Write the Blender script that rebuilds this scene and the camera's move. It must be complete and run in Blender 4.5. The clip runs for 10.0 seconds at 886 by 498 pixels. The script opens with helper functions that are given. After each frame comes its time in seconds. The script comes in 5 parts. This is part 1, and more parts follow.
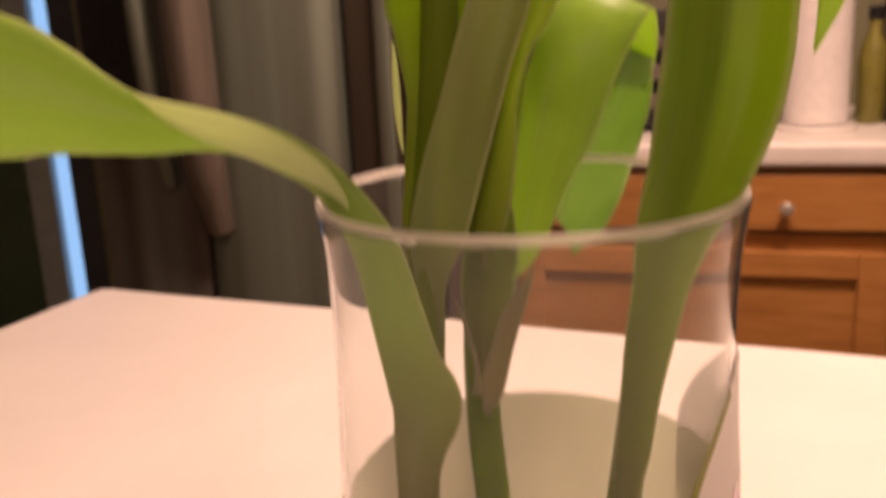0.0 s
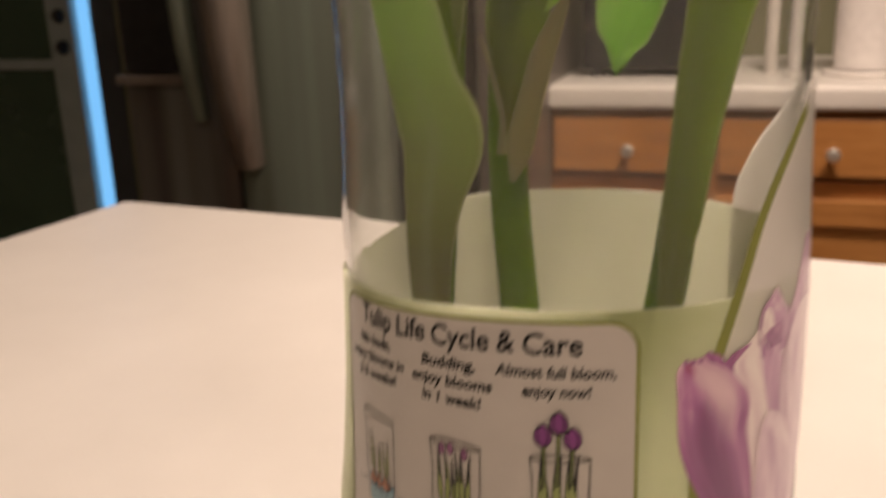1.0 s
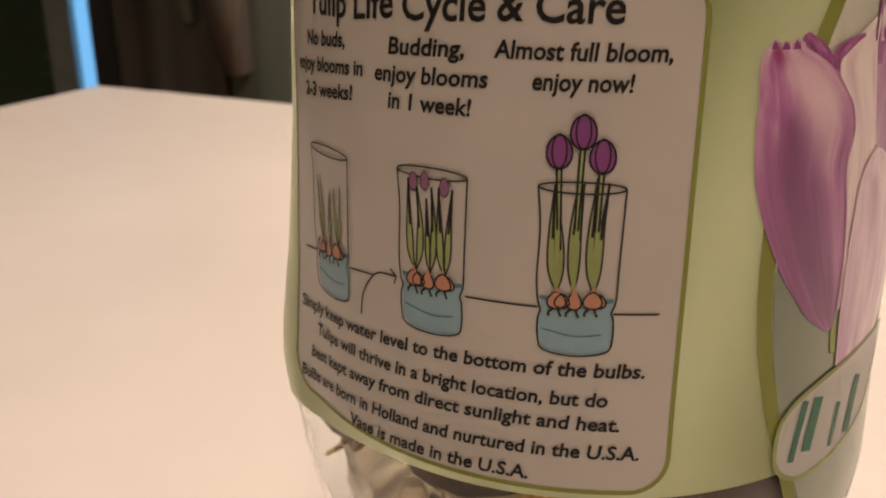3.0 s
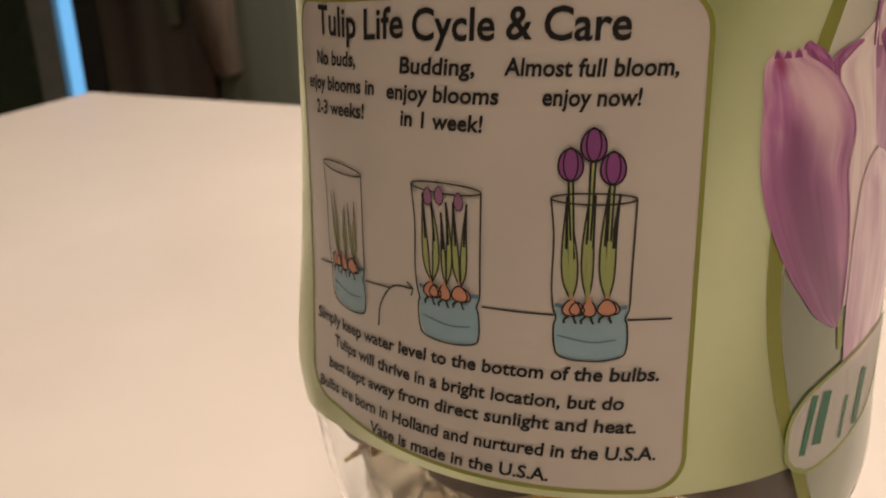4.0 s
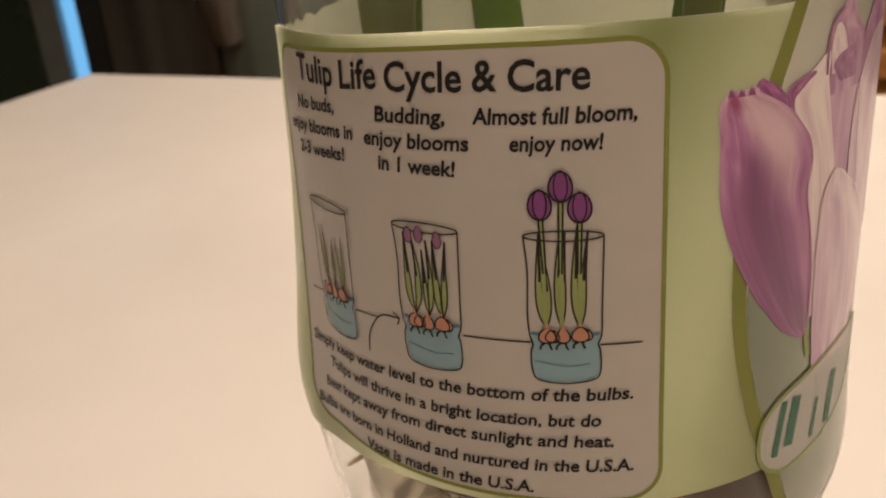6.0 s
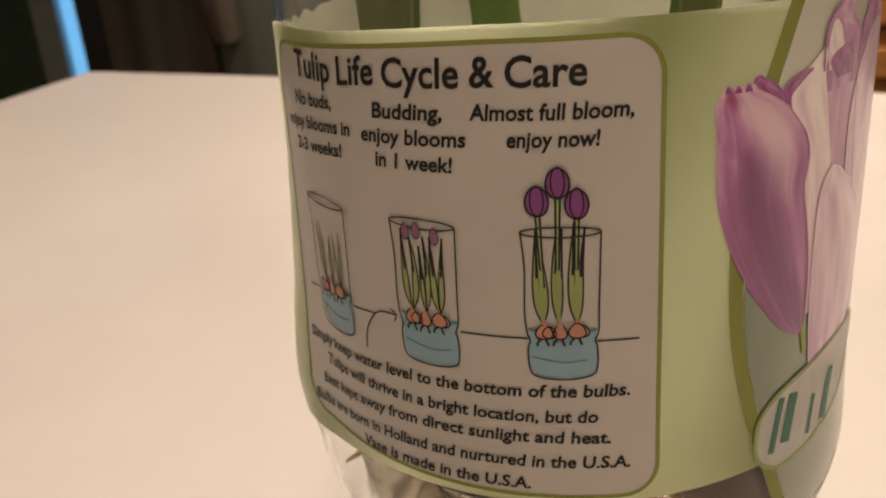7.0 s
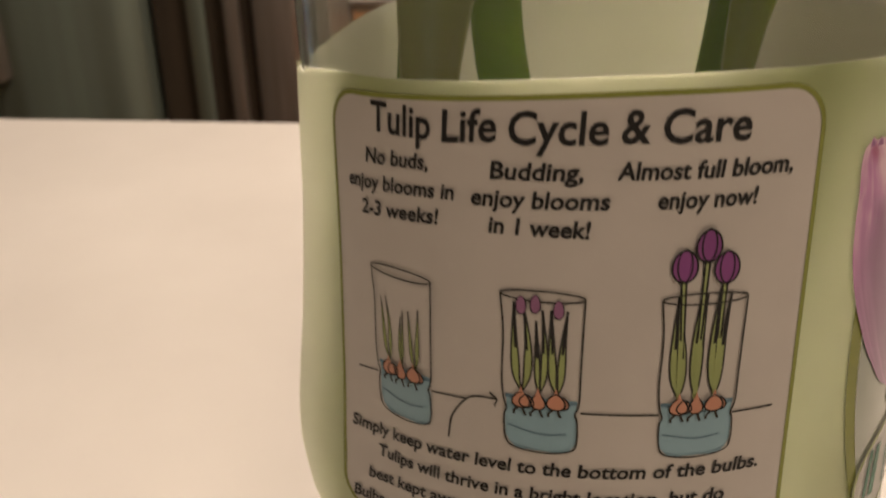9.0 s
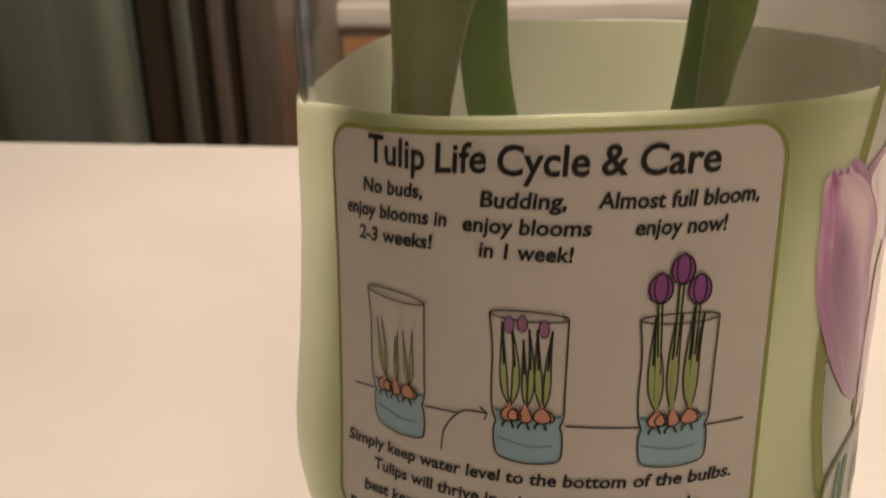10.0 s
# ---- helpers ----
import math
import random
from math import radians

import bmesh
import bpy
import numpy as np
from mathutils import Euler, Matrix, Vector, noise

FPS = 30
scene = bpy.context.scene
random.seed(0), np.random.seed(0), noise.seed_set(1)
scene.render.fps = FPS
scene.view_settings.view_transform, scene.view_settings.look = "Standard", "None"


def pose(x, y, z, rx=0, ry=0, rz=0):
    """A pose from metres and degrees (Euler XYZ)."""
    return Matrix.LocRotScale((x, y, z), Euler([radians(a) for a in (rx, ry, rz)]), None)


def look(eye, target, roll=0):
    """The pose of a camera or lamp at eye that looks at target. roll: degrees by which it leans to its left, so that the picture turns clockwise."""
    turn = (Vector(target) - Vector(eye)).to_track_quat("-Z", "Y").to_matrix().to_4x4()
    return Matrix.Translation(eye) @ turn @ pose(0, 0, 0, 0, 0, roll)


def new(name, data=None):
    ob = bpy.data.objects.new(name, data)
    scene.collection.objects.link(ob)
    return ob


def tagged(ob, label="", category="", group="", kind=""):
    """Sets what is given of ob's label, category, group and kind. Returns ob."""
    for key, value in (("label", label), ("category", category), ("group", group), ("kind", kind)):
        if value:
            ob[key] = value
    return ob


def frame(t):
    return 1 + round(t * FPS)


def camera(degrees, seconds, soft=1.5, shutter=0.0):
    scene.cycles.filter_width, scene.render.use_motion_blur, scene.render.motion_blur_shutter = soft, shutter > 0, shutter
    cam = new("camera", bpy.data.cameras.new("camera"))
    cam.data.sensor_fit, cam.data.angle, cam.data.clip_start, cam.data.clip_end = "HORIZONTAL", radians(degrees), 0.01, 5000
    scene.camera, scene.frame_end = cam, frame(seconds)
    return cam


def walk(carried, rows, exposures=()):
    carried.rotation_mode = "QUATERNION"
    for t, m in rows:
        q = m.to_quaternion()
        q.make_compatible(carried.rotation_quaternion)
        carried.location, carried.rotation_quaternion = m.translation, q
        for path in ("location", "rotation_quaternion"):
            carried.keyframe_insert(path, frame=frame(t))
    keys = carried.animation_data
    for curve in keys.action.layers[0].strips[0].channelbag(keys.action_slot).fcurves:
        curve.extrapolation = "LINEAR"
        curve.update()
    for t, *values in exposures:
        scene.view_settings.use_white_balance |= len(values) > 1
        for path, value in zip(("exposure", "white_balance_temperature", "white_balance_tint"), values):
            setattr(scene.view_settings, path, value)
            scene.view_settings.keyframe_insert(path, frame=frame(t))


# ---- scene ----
# ---------------- camera and walk ----------------
cam = camera(51.71, 10.0, soft=1.9, shutter=0.5)
cam.data.dof.use_dof = True
cam.data.dof.focus_distance = 0.111
cam.data.dof.aperture_fstop = 44.0
ROWS = [
    (0, 0.0184, -0.2023, 0.2326, 10.120, -14.372, 2.600),
    (0.1, 0.0202, -0.2010, 0.2235, 10.317, -14.851, 2.637),
    (0.2, 0.0215, -0.1992, 0.2173, 10.513, -15.267, 2.781),
    (0.3, 0.0212, -0.1957, 0.2118, 10.578, -15.710, 3.058),
    (0.5, 0.0241, -0.1937, 0.2075, 10.750, -16.310, 3.740),
    (0.7, 0.0256, -0.1896, 0.2023, 11.158, -16.535, 3.823),
    (1, 0.0164, -0.1861, 0.1769, 12.468, -16.298, 2.024),
    (1.2, 0.0121, -0.1799, 0.1647, 13.353, -16.232, 1.006),
    (1.5, 0.0095, -0.1787, 0.1535, 13.644, -16.106, -0.936),
    (2, 0.0080, -0.1612, 0.1318, 13.528, -17.707, -1.315),
    (2.5, 0.0109, -0.1523, 0.1257, 13.664, -19.332, -0.503),
    (3, 0.0098, -0.1512, 0.1293, 12.668, -20.233, 0.030),
    (3.2, 0.0078, -0.1540, 0.1290, 12.459, -20.176, 0.339),
    (4.3, 0.0075, -0.1533, 0.1337, 11.694, -21.577, 2.321),
    (4.5, 0.0078, -0.1533, 0.1333, 11.949, -22.251, 2.707),
    (5, 0.0122, -0.1534, 0.1450, 11.489, -22.811, 3.815),
    (5.5, 0.0127, -0.1543, 0.1450, 11.412, -23.369, 4.351),
    (7, 0.0129, -0.1547, 0.1447, 11.304, -23.739, 4.297),
    (7.5, 0.0146, -0.1549, 0.1465, 11.387, -23.626, 4.177),
    (7.8, 0.0057, -0.1582, 0.1445, 9.992, -24.007, 3.849),
    (8, -0.0048, -0.1560, 0.1349, 8.842, -24.699, 3.423),
    (8.2, -0.0131, -0.1515, 0.1314, 6.346, -25.443, 2.361),
    (8.3, -0.0182, -0.1483, 0.1262, 3.947, -24.412, 1.669),
    (8.4, -0.0216, -0.1410, 0.1227, 2.434, -24.225, 1.615),
    (8.5, -0.0231, -0.1362, 0.1271, 1.216, -23.400, 1.113),
    (8.6, -0.0247, -0.1354, 0.1357, -0.292, -23.227, 1.334),
    (8.7, -0.0258, -0.1375, 0.1426, -0.785, -23.222, 1.359),
    (9, -0.0299, -0.1425, 0.1452, -2.396, -22.147, 1.666),
    (9.3, -0.0336, -0.1499, 0.1543, -2.801, -21.654, 1.808),
    (9.5, -0.0325, -0.1521, 0.1552, -2.872, -21.268, 1.399),
    (10, -0.0312, -0.1496, 0.1483, -3.297, -20.790, 1.347),
]
walk(cam, [(t, pose(x, y, z, 90 + pitch, roll, yaw)) for t, x, y, z, yaw, pitch, roll in ROWS],
     exposures=[(0.0, 0.15, 7900, 39), (0.3, 0.06, 7100, 24), (0.7, 0.04, 6650, 15), (1.0, 0.04, 6500, 14), (2.0, -0.03, 6500, 14), (3.2, -0.06, 6500, 14), (4.5, -0.10, 6450, 10), (7.6, -0.12, 6400, 10), (8.2, -0.28, 6350, 9), (8.5, -0.22, 6350, 9), (9.0, -0.12, 6350, 9), (10.0, -0.12, 6350, 9)])

# ---------------- levels and axes ----------------
TABLE_Z = -0.025            # top of the island
FLOOR_Z = TABLE_Z - 0.905
CEIL_Z = FLOOR_Z + 2.45
KITCHEN = Matrix.Translation((0.15, 1.58, 0)) @ pose(0, 0, 0, 0, 0, -5.5)     # x along the counter front, y into the wall
ISLAND = Matrix.Translation((-0.502, 0.629, 0)) @ pose(0, 0, 0, 0, 0, -12.1)   # origin at the island's far corner

# ---------------- world and lamps ----------------
world = bpy.data.worlds.new("world")
scene.world = world
world.use_nodes = True
world.node_tree.nodes["Background"].inputs[0].default_value = (0.10, 0.13, 0.18, 1)
world.node_tree.nodes["Background"].inputs[1].default_value = 0.25


def area_lamp(name, m, size, watts, color):
    data = bpy.data.lights.new(name, "AREA")
    data.shape, data.size, data.energy, data.color = "DISK", size, watts, color
    ob = new(name, data)
    ob.matrix_world = m
    return ob


LAMP_AT = (0.40, 0.72, CEIL_Z - 0.10)
area_lamp("ceiling_lamp_light", look(LAMP_AT, (0.40, 0.72, -1)), 0.42, 30.0, (1.0, 0.785, 0.62))
# added fill behind the camera, brightens the fronts of sleeve and fridge
FILL_AT = (0.35, -1.20, CEIL_Z - 0.10)
area_lamp("rear_fill_light", look(FILL_AT, (0.35, -1.20, -1)), 0.42, 10.0, (1.0, 0.785, 0.62))


# ---------------- materials ----------------
def principled(name, color, rough=0.5, metal=0.0, **extra):
    m = bpy.data.materials.new(name)
    m.use_nodes = True
    b = m.node_tree.nodes["Principled BSDF"]
    b.inputs["Base Color"].default_value = (*color, 1)
    b.inputs["Roughness"].default_value = rough
    b.inputs["Metallic"].default_value = metal
    for key, value in extra.items():
        b.inputs[key.replace("_", " ")].default_value = value
    return m


def varied(name, stops, scale, rough=0.5, metal=0.0, bump=0.0, bump_scale=None, stretch=(1, 1, 1), detail=5.0, space="Object", **extra):
    """Colours from a noise ramp, with a finer second noise in gloss and relief."""
    m = principled(name, stops[0][1], rough, metal, **extra)
    nt = m.node_tree
    b = nt.nodes["Principled BSDF"]
    co = nt.nodes.new("ShaderNodeTexCoord")
    mp = nt.nodes.new("ShaderNodeMapping")
    mp.inputs["Scale"].default_value = stretch
    nt.links.new(co.outputs[space], mp.inputs["Vector"])
    n = nt.nodes.new("ShaderNodeTexNoise")
    n.inputs["Scale"].default_value, n.inputs["Detail"].default_value = scale, detail
    nt.links.new(mp.outputs[0], n.inputs["Vector"])
    r = nt.nodes.new("ShaderNodeValToRGB")
    e = r.color_ramp.elements
    while len(e) < len(stops):
        e.new(0.5)
    for k, (at, c) in enumerate(stops):
        e[k].position, e[k].color = at, (*c, 1)
    nt.links.new(n.outputs["Fac"], r.inputs["Fac"])
    nt.links.new(r.outputs["Color"], b.inputs["Base Color"])
    n2 = nt.nodes.new("ShaderNodeTexNoise")
    n2.inputs["Scale"].default_value, n2.inputs["Detail"].default_value = bump_scale or scale * 4, 4
    nt.links.new(mp.outputs[0], n2.inputs["Vector"])
    mr = nt.nodes.new("ShaderNodeMapRange")
    mr.inputs["To Min"].default_value, mr.inputs["To Max"].default_value = max(rough - 0.08, 0.02), min(rough + 0.08, 1)
    nt.links.new(n2.outputs["Fac"], mr.inputs["Value"])
    nt.links.new(mr.outputs[0], b.inputs["Roughness"])
    if bump:
        bu = nt.nodes.new("ShaderNodeBump")
        bu.inputs["Strength"].default_value, bu.inputs["Distance"].default_value = bump, 0.001
        nt.links.new(n2.outputs["Fac"], bu.inputs["Height"])
        nt.links.new(bu.outputs[0], b.inputs["Normal"])
    return m


def translucent(m, color, share):
    """Lets a share of the light through a thin sheet."""
    nt = m.node_tree
    b = nt.nodes["Principled BSDF"]
    out = nt.nodes["Material Output"]
    t = nt.nodes.new("ShaderNodeBsdfTranslucent")
    t.inputs["Color"].default_value = (*color, 1)
    mix = nt.nodes.new("ShaderNodeMixShader")
    mix.inputs[0].default_value = share
    nt.links.new(b.outputs[0], mix.inputs[1])
    nt.links.new(t.outputs[0], mix.inputs[2])
    nt.links.new(mix.outputs[0], out.inputs[0])
    return m


LAMINATE = varied("white_laminate", [(0.25, (0.74, 0.71, 0.67)), (0.75, (0.82, 0.79, 0.75))], 9, rough=0.42, bump=0.04, bump_scale=900)
WOOD = varied("honey_oak", [(0.2, (0.33, 0.135, 0.038)), (0.5, (0.45, 0.20, 0.058)), (0.8, (0.54, 0.26, 0.085))], 6, rough=0.38, bump=0.12, stretch=(1.2, 1.2, 9))
WOOD_H = varied("honey_oak_rails", [(0.2, (0.35, 0.145, 0.042)), (0.5, (0.47, 0.21, 0.062)), (0.8, (0.56, 0.27, 0.09))], 6, rough=0.38, bump=0.12, stretch=(1.2, 9, 9))
CHROME = principled("brushed_nickel", (0.78, 0.76, 0.72), 0.42, 0.85)
# upright bands of reflected light and dark are put into both steel colours
STEEL = varied("steel_reflection_bands", [(0.34, (0.16, 0.14, 0.10)), (0.45, (0.20, 0.23, 0.185)), (0.58, (0.30, 0.37, 0.31)), (0.68, (0.19, 0.185, 0.14))], 9, rough=0.42, metal=0.5, stretch=(1, 1, 0.02), detail=2.0)
STEEL_DARK = varied("steel_reflection_bands_dark", [(0.34, (0.10, 0.09, 0.08)), (0.52, (0.17, 0.16, 0.145)), (0.66, (0.23, 0.245, 0.22))], 11, rough=0.42, metal=0.5, stretch=(1, 1, 0.02), detail=2.0)
PANEL_BROWN = varied("dark_brown_panel", [(0.3, (0.035, 0.026, 0.018)), (0.7, (0.06, 0.045, 0.03))], 8, rough=0.45, stretch=(4, 4, 0.3))
STEEL_WARM = varied("bronze_grey_handle", [(0.3, (0.23, 0.20, 0.17)), (0.7, (0.31, 0.27, 0.235))], 5, rough=0.4, metal=0.6, stretch=(20, 20, 1))
BLACK = varied("black_plastic", [(0.3, (0.010, 0.010, 0.011)), (0.7, (0.02, 0.02, 0.022))], 40, rough=0.35)
PAPER = varied("paper_towel", [(0.3, (0.76, 0.73, 0.71)), (0.7, (0.84, 0.81, 0.79))], 60, rough=0.95, bump=0.4, bump_scale=350)
WHITE_PLASTIC = varied("white_enamel", [(0.3, (0.70, 0.67, 0.63)), (0.7, (0.76, 0.73, 0.69))], 25, rough=0.4)
WALL = varied("olive_painted_wall", [(0.3, (0.20, 0.20, 0.12)), (0.7, (0.23, 0.225, 0.14))], 3, rough=0.85, bump=0.15, bump_scale=160)
WALL_WARM = varied("beige_painted_wall", [(0.3, (0.42, 0.36, 0.28)), (0.7, (0.46, 0.40, 0.31))], 3, rough=0.85, bump=0.15, bump_scale=160)
CEILING = varied("ceiling_paint", [(0.3, (0.70, 0.67, 0.62)), (0.7, (0.76, 0.73, 0.68))], 4, rough=0.9, bump=0.3, bump_scale=120)
FLOOR = varied("brown_floor_tile", [(0.3, (0.12, 0.085, 0.06)), (0.7, (0.18, 0.13, 0.09))], 5, rough=0.5)
FRAME = varied("grey_door_paint", [(0.3, (0.38, 0.46, 0.46)), (0.7, (0.46, 0.54, 0.53))], 15, rough=0.5)
JAMB = varied("dark_jamb_paint", [(0.3, (0.045, 0.05, 0.06)), (0.7, (0.07, 0.08, 0.09))], 12, rough=0.5)
OUT_DARK = varied("dark_green_pane", [(0.3, (0.04, 0.085, 0.05)), (0.7, (0.065, 0.12, 0.075))], 3, rough=0.25)


def emitter(name, color, strength):
    m = bpy.data.materials.new(name)
    m.use_nodes = True
    nt = m.node_tree
    nt.nodes.remove(nt.nodes["Principled BSDF"])
    e = nt.nodes.new("ShaderNodeEmission")
    e.inputs[0].default_value, e.inputs[1].default_value = (*color, 1), strength
    nt.links.new(e.outputs[0], nt.nodes["Material Output"].inputs[0])
    return m


DAYLIGHT = emitter("blue_daylight", (0.20, 0.55, 0.95), 1.0)
LAMP_GLOW = emitter("lamp_diffuser", (1.0, 0.80, 0.60), 6.0)


def glass(name, color, ior, rough=0.0):
    m = bpy.data.materials.new(name)
    m.use_nodes = True
    b = m.node_tree.nodes["Principled BSDF"]
    b.inputs["Base Color"].default_value = (*color, 1)
    b.inputs["Roughness"].default_value = rough
    b.inputs["IOR"].default_value = ior
    b.inputs["Transmission Weight"].default_value = 1.0
    return m


VASE_GLASS = glass("clear_vase_glass", (0.97, 0.98, 0.97), 1.18)


def hazed(m, share):
    """A faint white veil in the glass in place of reflections, in soft upright patches."""
    nt = m.node_tree
    b, out = nt.nodes["Principled BSDF"], nt.nodes["Material Output"]
    co = nt.nodes.new("ShaderNodeTexCoord")
    mp = nt.nodes.new("ShaderNodeMapping")
    mp.inputs["Scale"].default_value = (1, 1, 0.4)
    n = nt.nodes.new("ShaderNodeTexNoise")
    n.inputs["Scale"].default_value, n.inputs["Detail"].default_value = 45, 5
    mr = nt.nodes.new("ShaderNodeMapRange")
    mr.inputs["From Min"].default_value, mr.inputs["From Max"].default_value = 0.3, 0.75
    mr.inputs["To Min"].default_value, mr.inputs["To Max"].default_value = share * 0.6, share * 1.6
    nt.links.new(co.outputs["Object"], mp.inputs["Vector"])
    nt.links.new(mp.outputs[0], n.inputs["Vector"])
    nt.links.new(n.outputs["Fac"], mr.inputs["Value"])
    d = nt.nodes.new("ShaderNodeBsdfDiffuse")
    d.inputs[0].default_value = (0.80, 0.79, 0.76, 1)
    mix = nt.nodes.new("ShaderNodeMixShader")
    nt.links.new(mr.outputs[0], mix.inputs[0])
    nt.links.new(b.outputs[0], mix.inputs[1])
    nt.links.new(d.outputs[0], mix.inputs[2])
    nt.links.new(mix.outputs[0], out.inputs[0])
    return m


hazed(VASE_GLASS, 0.028)
WATER = glass("vase_water", (0.93, 0.94, 0.90), 1.33)
LIP_GLASS = glass("ground_glass_lip", (0.88, 0.86, 0.78), 1.3, 0.32)
LIP_GLASS.node_tree.nodes["Principled BSDF"].inputs["Transmission Weight"].default_value = 0.76
CLEAR_PLASTIC = glass("clear_plastic_insert", (0.74, 0.66, 0.53), 1.25, 0.15)
CLEAR_PLASTIC.node_tree.nodes["Principled BSDF"].inputs["Transmission Weight"].default_value = 0.82


def leaf_material(name, dark, light, shine, through_color, brown=0.25, foot=None, margin=0.75, bloom=0.4, foot_end=0.42):
    """Fine lengthwise veins from the sheet's own run, with broad patches of lighter green."""
    m = principled(name, light, 0.42)
    nt = m.node_tree
    b = nt.nodes["Principled BSDF"]
    uvn = nt.nodes.new("ShaderNodeUVMap")
    mp = nt.nodes.new("ShaderNodeMapping")
    mp.inputs["Scale"].default_value = (26, 1.2, 1)
    nt.links.new(uvn.outputs[0], mp.inputs["Vector"])
    n = nt.nodes.new("ShaderNodeTexNoise")
    n.inputs["Scale"].default_value, n.inputs["Detail"].default_value = 1.6, 6
    nt.links.new(mp.outputs[0], n.inputs["Vector"])
    co = nt.nodes.new("ShaderNodeTexCoord")
    n2 = nt.nodes.new("ShaderNodeTexNoise")
    n2.inputs["Scale"].default_value = 34
    nt.links.new(co.outputs["Object"], n2.inputs["Vector"])
    add = nt.nodes.new("ShaderNodeMath")
    add.operation = "ADD"
    nt.links.new(n.outputs["Fac"], add.inputs[0])
    nt.links.new(n2.outputs["Fac"], add.inputs[1])
    mr = nt.nodes.new("ShaderNodeMapRange")
    mr.inputs["From Min"].default_value, mr.inputs["From Max"].default_value = 0.66, 1.34
    nt.links.new(add.outputs[0], mr.inputs["Value"])
    mix = nt.nodes.new("ShaderNodeMix")
    mix.data_type = "RGBA"
    mix.inputs["A"].default_value, mix.inputs["B"].default_value = (*dark, 1), (*light, 1)
    nt.links.new(mr.outputs[0], mix.inputs["Factor"])
    nt.links.new(mix.outputs["Result"], b.inputs["Base Color"])
    n3 = nt.nodes.new("ShaderNodeTexNoise")
    n3.inputs["Scale"].default_value, n3.inputs["Detail"].default_value = 22, 3
    nt.links.new(co.outputs["Object"], n3.inputs["Vector"])
    mb = nt.nodes.new("ShaderNodeMapRange")
    mb.inputs["From Min"].default_value, mb.inputs["From Max"].default_value, mb.inputs["To Max"].default_value = 0.48, 0.75, brown
    nt.links.new(n3.outputs["Fac"], mb.inputs["Value"])
    warm = nt.nodes.new("ShaderNodeMix")
    warm.data_type = "RGBA"
    warm.inputs["B"].default_value = (0.24, 0.15, 0.06, 1)
    nt.links.new(mb.outputs[0], warm.inputs["Factor"])
    nt.links.new(mix.outputs["Result"], warm.inputs["A"])
    nt.links.new(warm.outputs["Result"], b.inputs["Base Color"])
    if foot:
        sx = nt.nodes.new("ShaderNodeSeparateXYZ")
        nt.links.new(uvn.outputs[0], sx.inputs[0])
        fm = nt.nodes.new("ShaderNodeMapRange")
        fm.inputs["From Min"].default_value, fm.inputs["From Max"].default_value = 0.03, foot_end
        fm.inputs["To Min"].default_value, fm.inputs["To Max"].default_value = 0.85, 0.0
        nt.links.new(sx.outputs["Y"], fm.inputs["Value"])
        fx = nt.nodes.new("ShaderNodeMix")
        fx.data_type = "RGBA"
        fx.inputs["B"].default_value = (*foot, 1)
        nt.links.new(fm.outputs[0], fx.inputs["Factor"])
        nt.links.new(warm.outputs["Result"], fx.inputs["A"])
        nt.links.new(fx.outputs["Result"], b.inputs["Base Color"])
    # grey waxy bloom, rubbed off in broad lengthwise bands
    mw = nt.nodes.new("ShaderNodeMapping")
    mw.inputs["Scale"].default_value = (2.6, 1.4, 1)
    nt.links.new(uvn.outputs[0], mw.inputs["Vector"])
    nw = nt.nodes.new("ShaderNodeTexNoise")
    nw.inputs["Scale"].default_value, nw.inputs["Detail"].default_value = 1.3, 4
    nt.links.new(mw.outputs[0], nw.inputs["Vector"])
    wm = nt.nodes.new("ShaderNodeMapRange")
    wm.inputs["From Min"].default_value, wm.inputs["From Max"].default_value, wm.inputs["To Max"].default_value = 0.46, 0.66, bloom
    nt.links.new(nw.outputs["Fac"], wm.inputs["Value"])
    wx = nt.nodes.new("ShaderNodeMix")
    wx.data_type = "RGBA"
    wx.inputs["B"].default_value = (0.33, 0.40, 0.27, 1)
    nt.links.new(wm.outputs[0], wx.inputs["Factor"])
    nt.links.new(b.inputs["Base Color"].links[0].from_socket, wx.inputs["A"])
    nt.links.new(wx.outputs["Result"], b.inputs["Base Color"])
    su = nt.nodes.new("ShaderNodeSeparateXYZ")
    nt.links.new(uvn.outputs[0], su.inputs[0])
    off = nt.nodes.new("ShaderNodeMath")
    off.operation = "SUBTRACT"
    off.inputs[1].default_value = 0.5
    nt.links.new(su.outputs["X"], off.inputs[0])
    far = nt.nodes.new("ShaderNodeMath")
    far.operation = "ABSOLUTE"
    nt.links.new(off.outputs[0], far.inputs[0])
    rim = nt.nodes.new("ShaderNodeMapRange")
    rim.inputs["From Min"].default_value, rim.inputs["From Max"].default_value, rim.inputs["To Max"].default_value = 0.44, 0.50, margin
    nt.links.new(far.outputs[0], rim.inputs["Value"])
    edge_mix = nt.nodes.new("ShaderNodeMix")
    edge_mix.data_type = "RGBA"
    edge_mix.inputs["B"].default_value = (0.62, 0.62, 0.36, 1)
    nt.links.new(rim.outputs[0], edge_mix.inputs["Factor"])
    nt.links.new(b.inputs["Base Color"].links[0].from_socket, edge_mix.inputs["A"])
    nt.links.new(edge_mix.outputs["Result"], b.inputs["Base Color"])
    bu = nt.nodes.new("ShaderNodeBump")
    bu.inputs["Strength"].default_value, bu.inputs["Distance"].default_value = 0.4, 0.0003
    nt.links.new(n.outputs["Fac"], bu.inputs["Height"])
    nt.links.new(bu.outputs[0], b.inputs["Normal"])
    b.inputs["Roughness"].default_value = shine
    b.inputs["Specular IOR Level"].default_value = 0.25
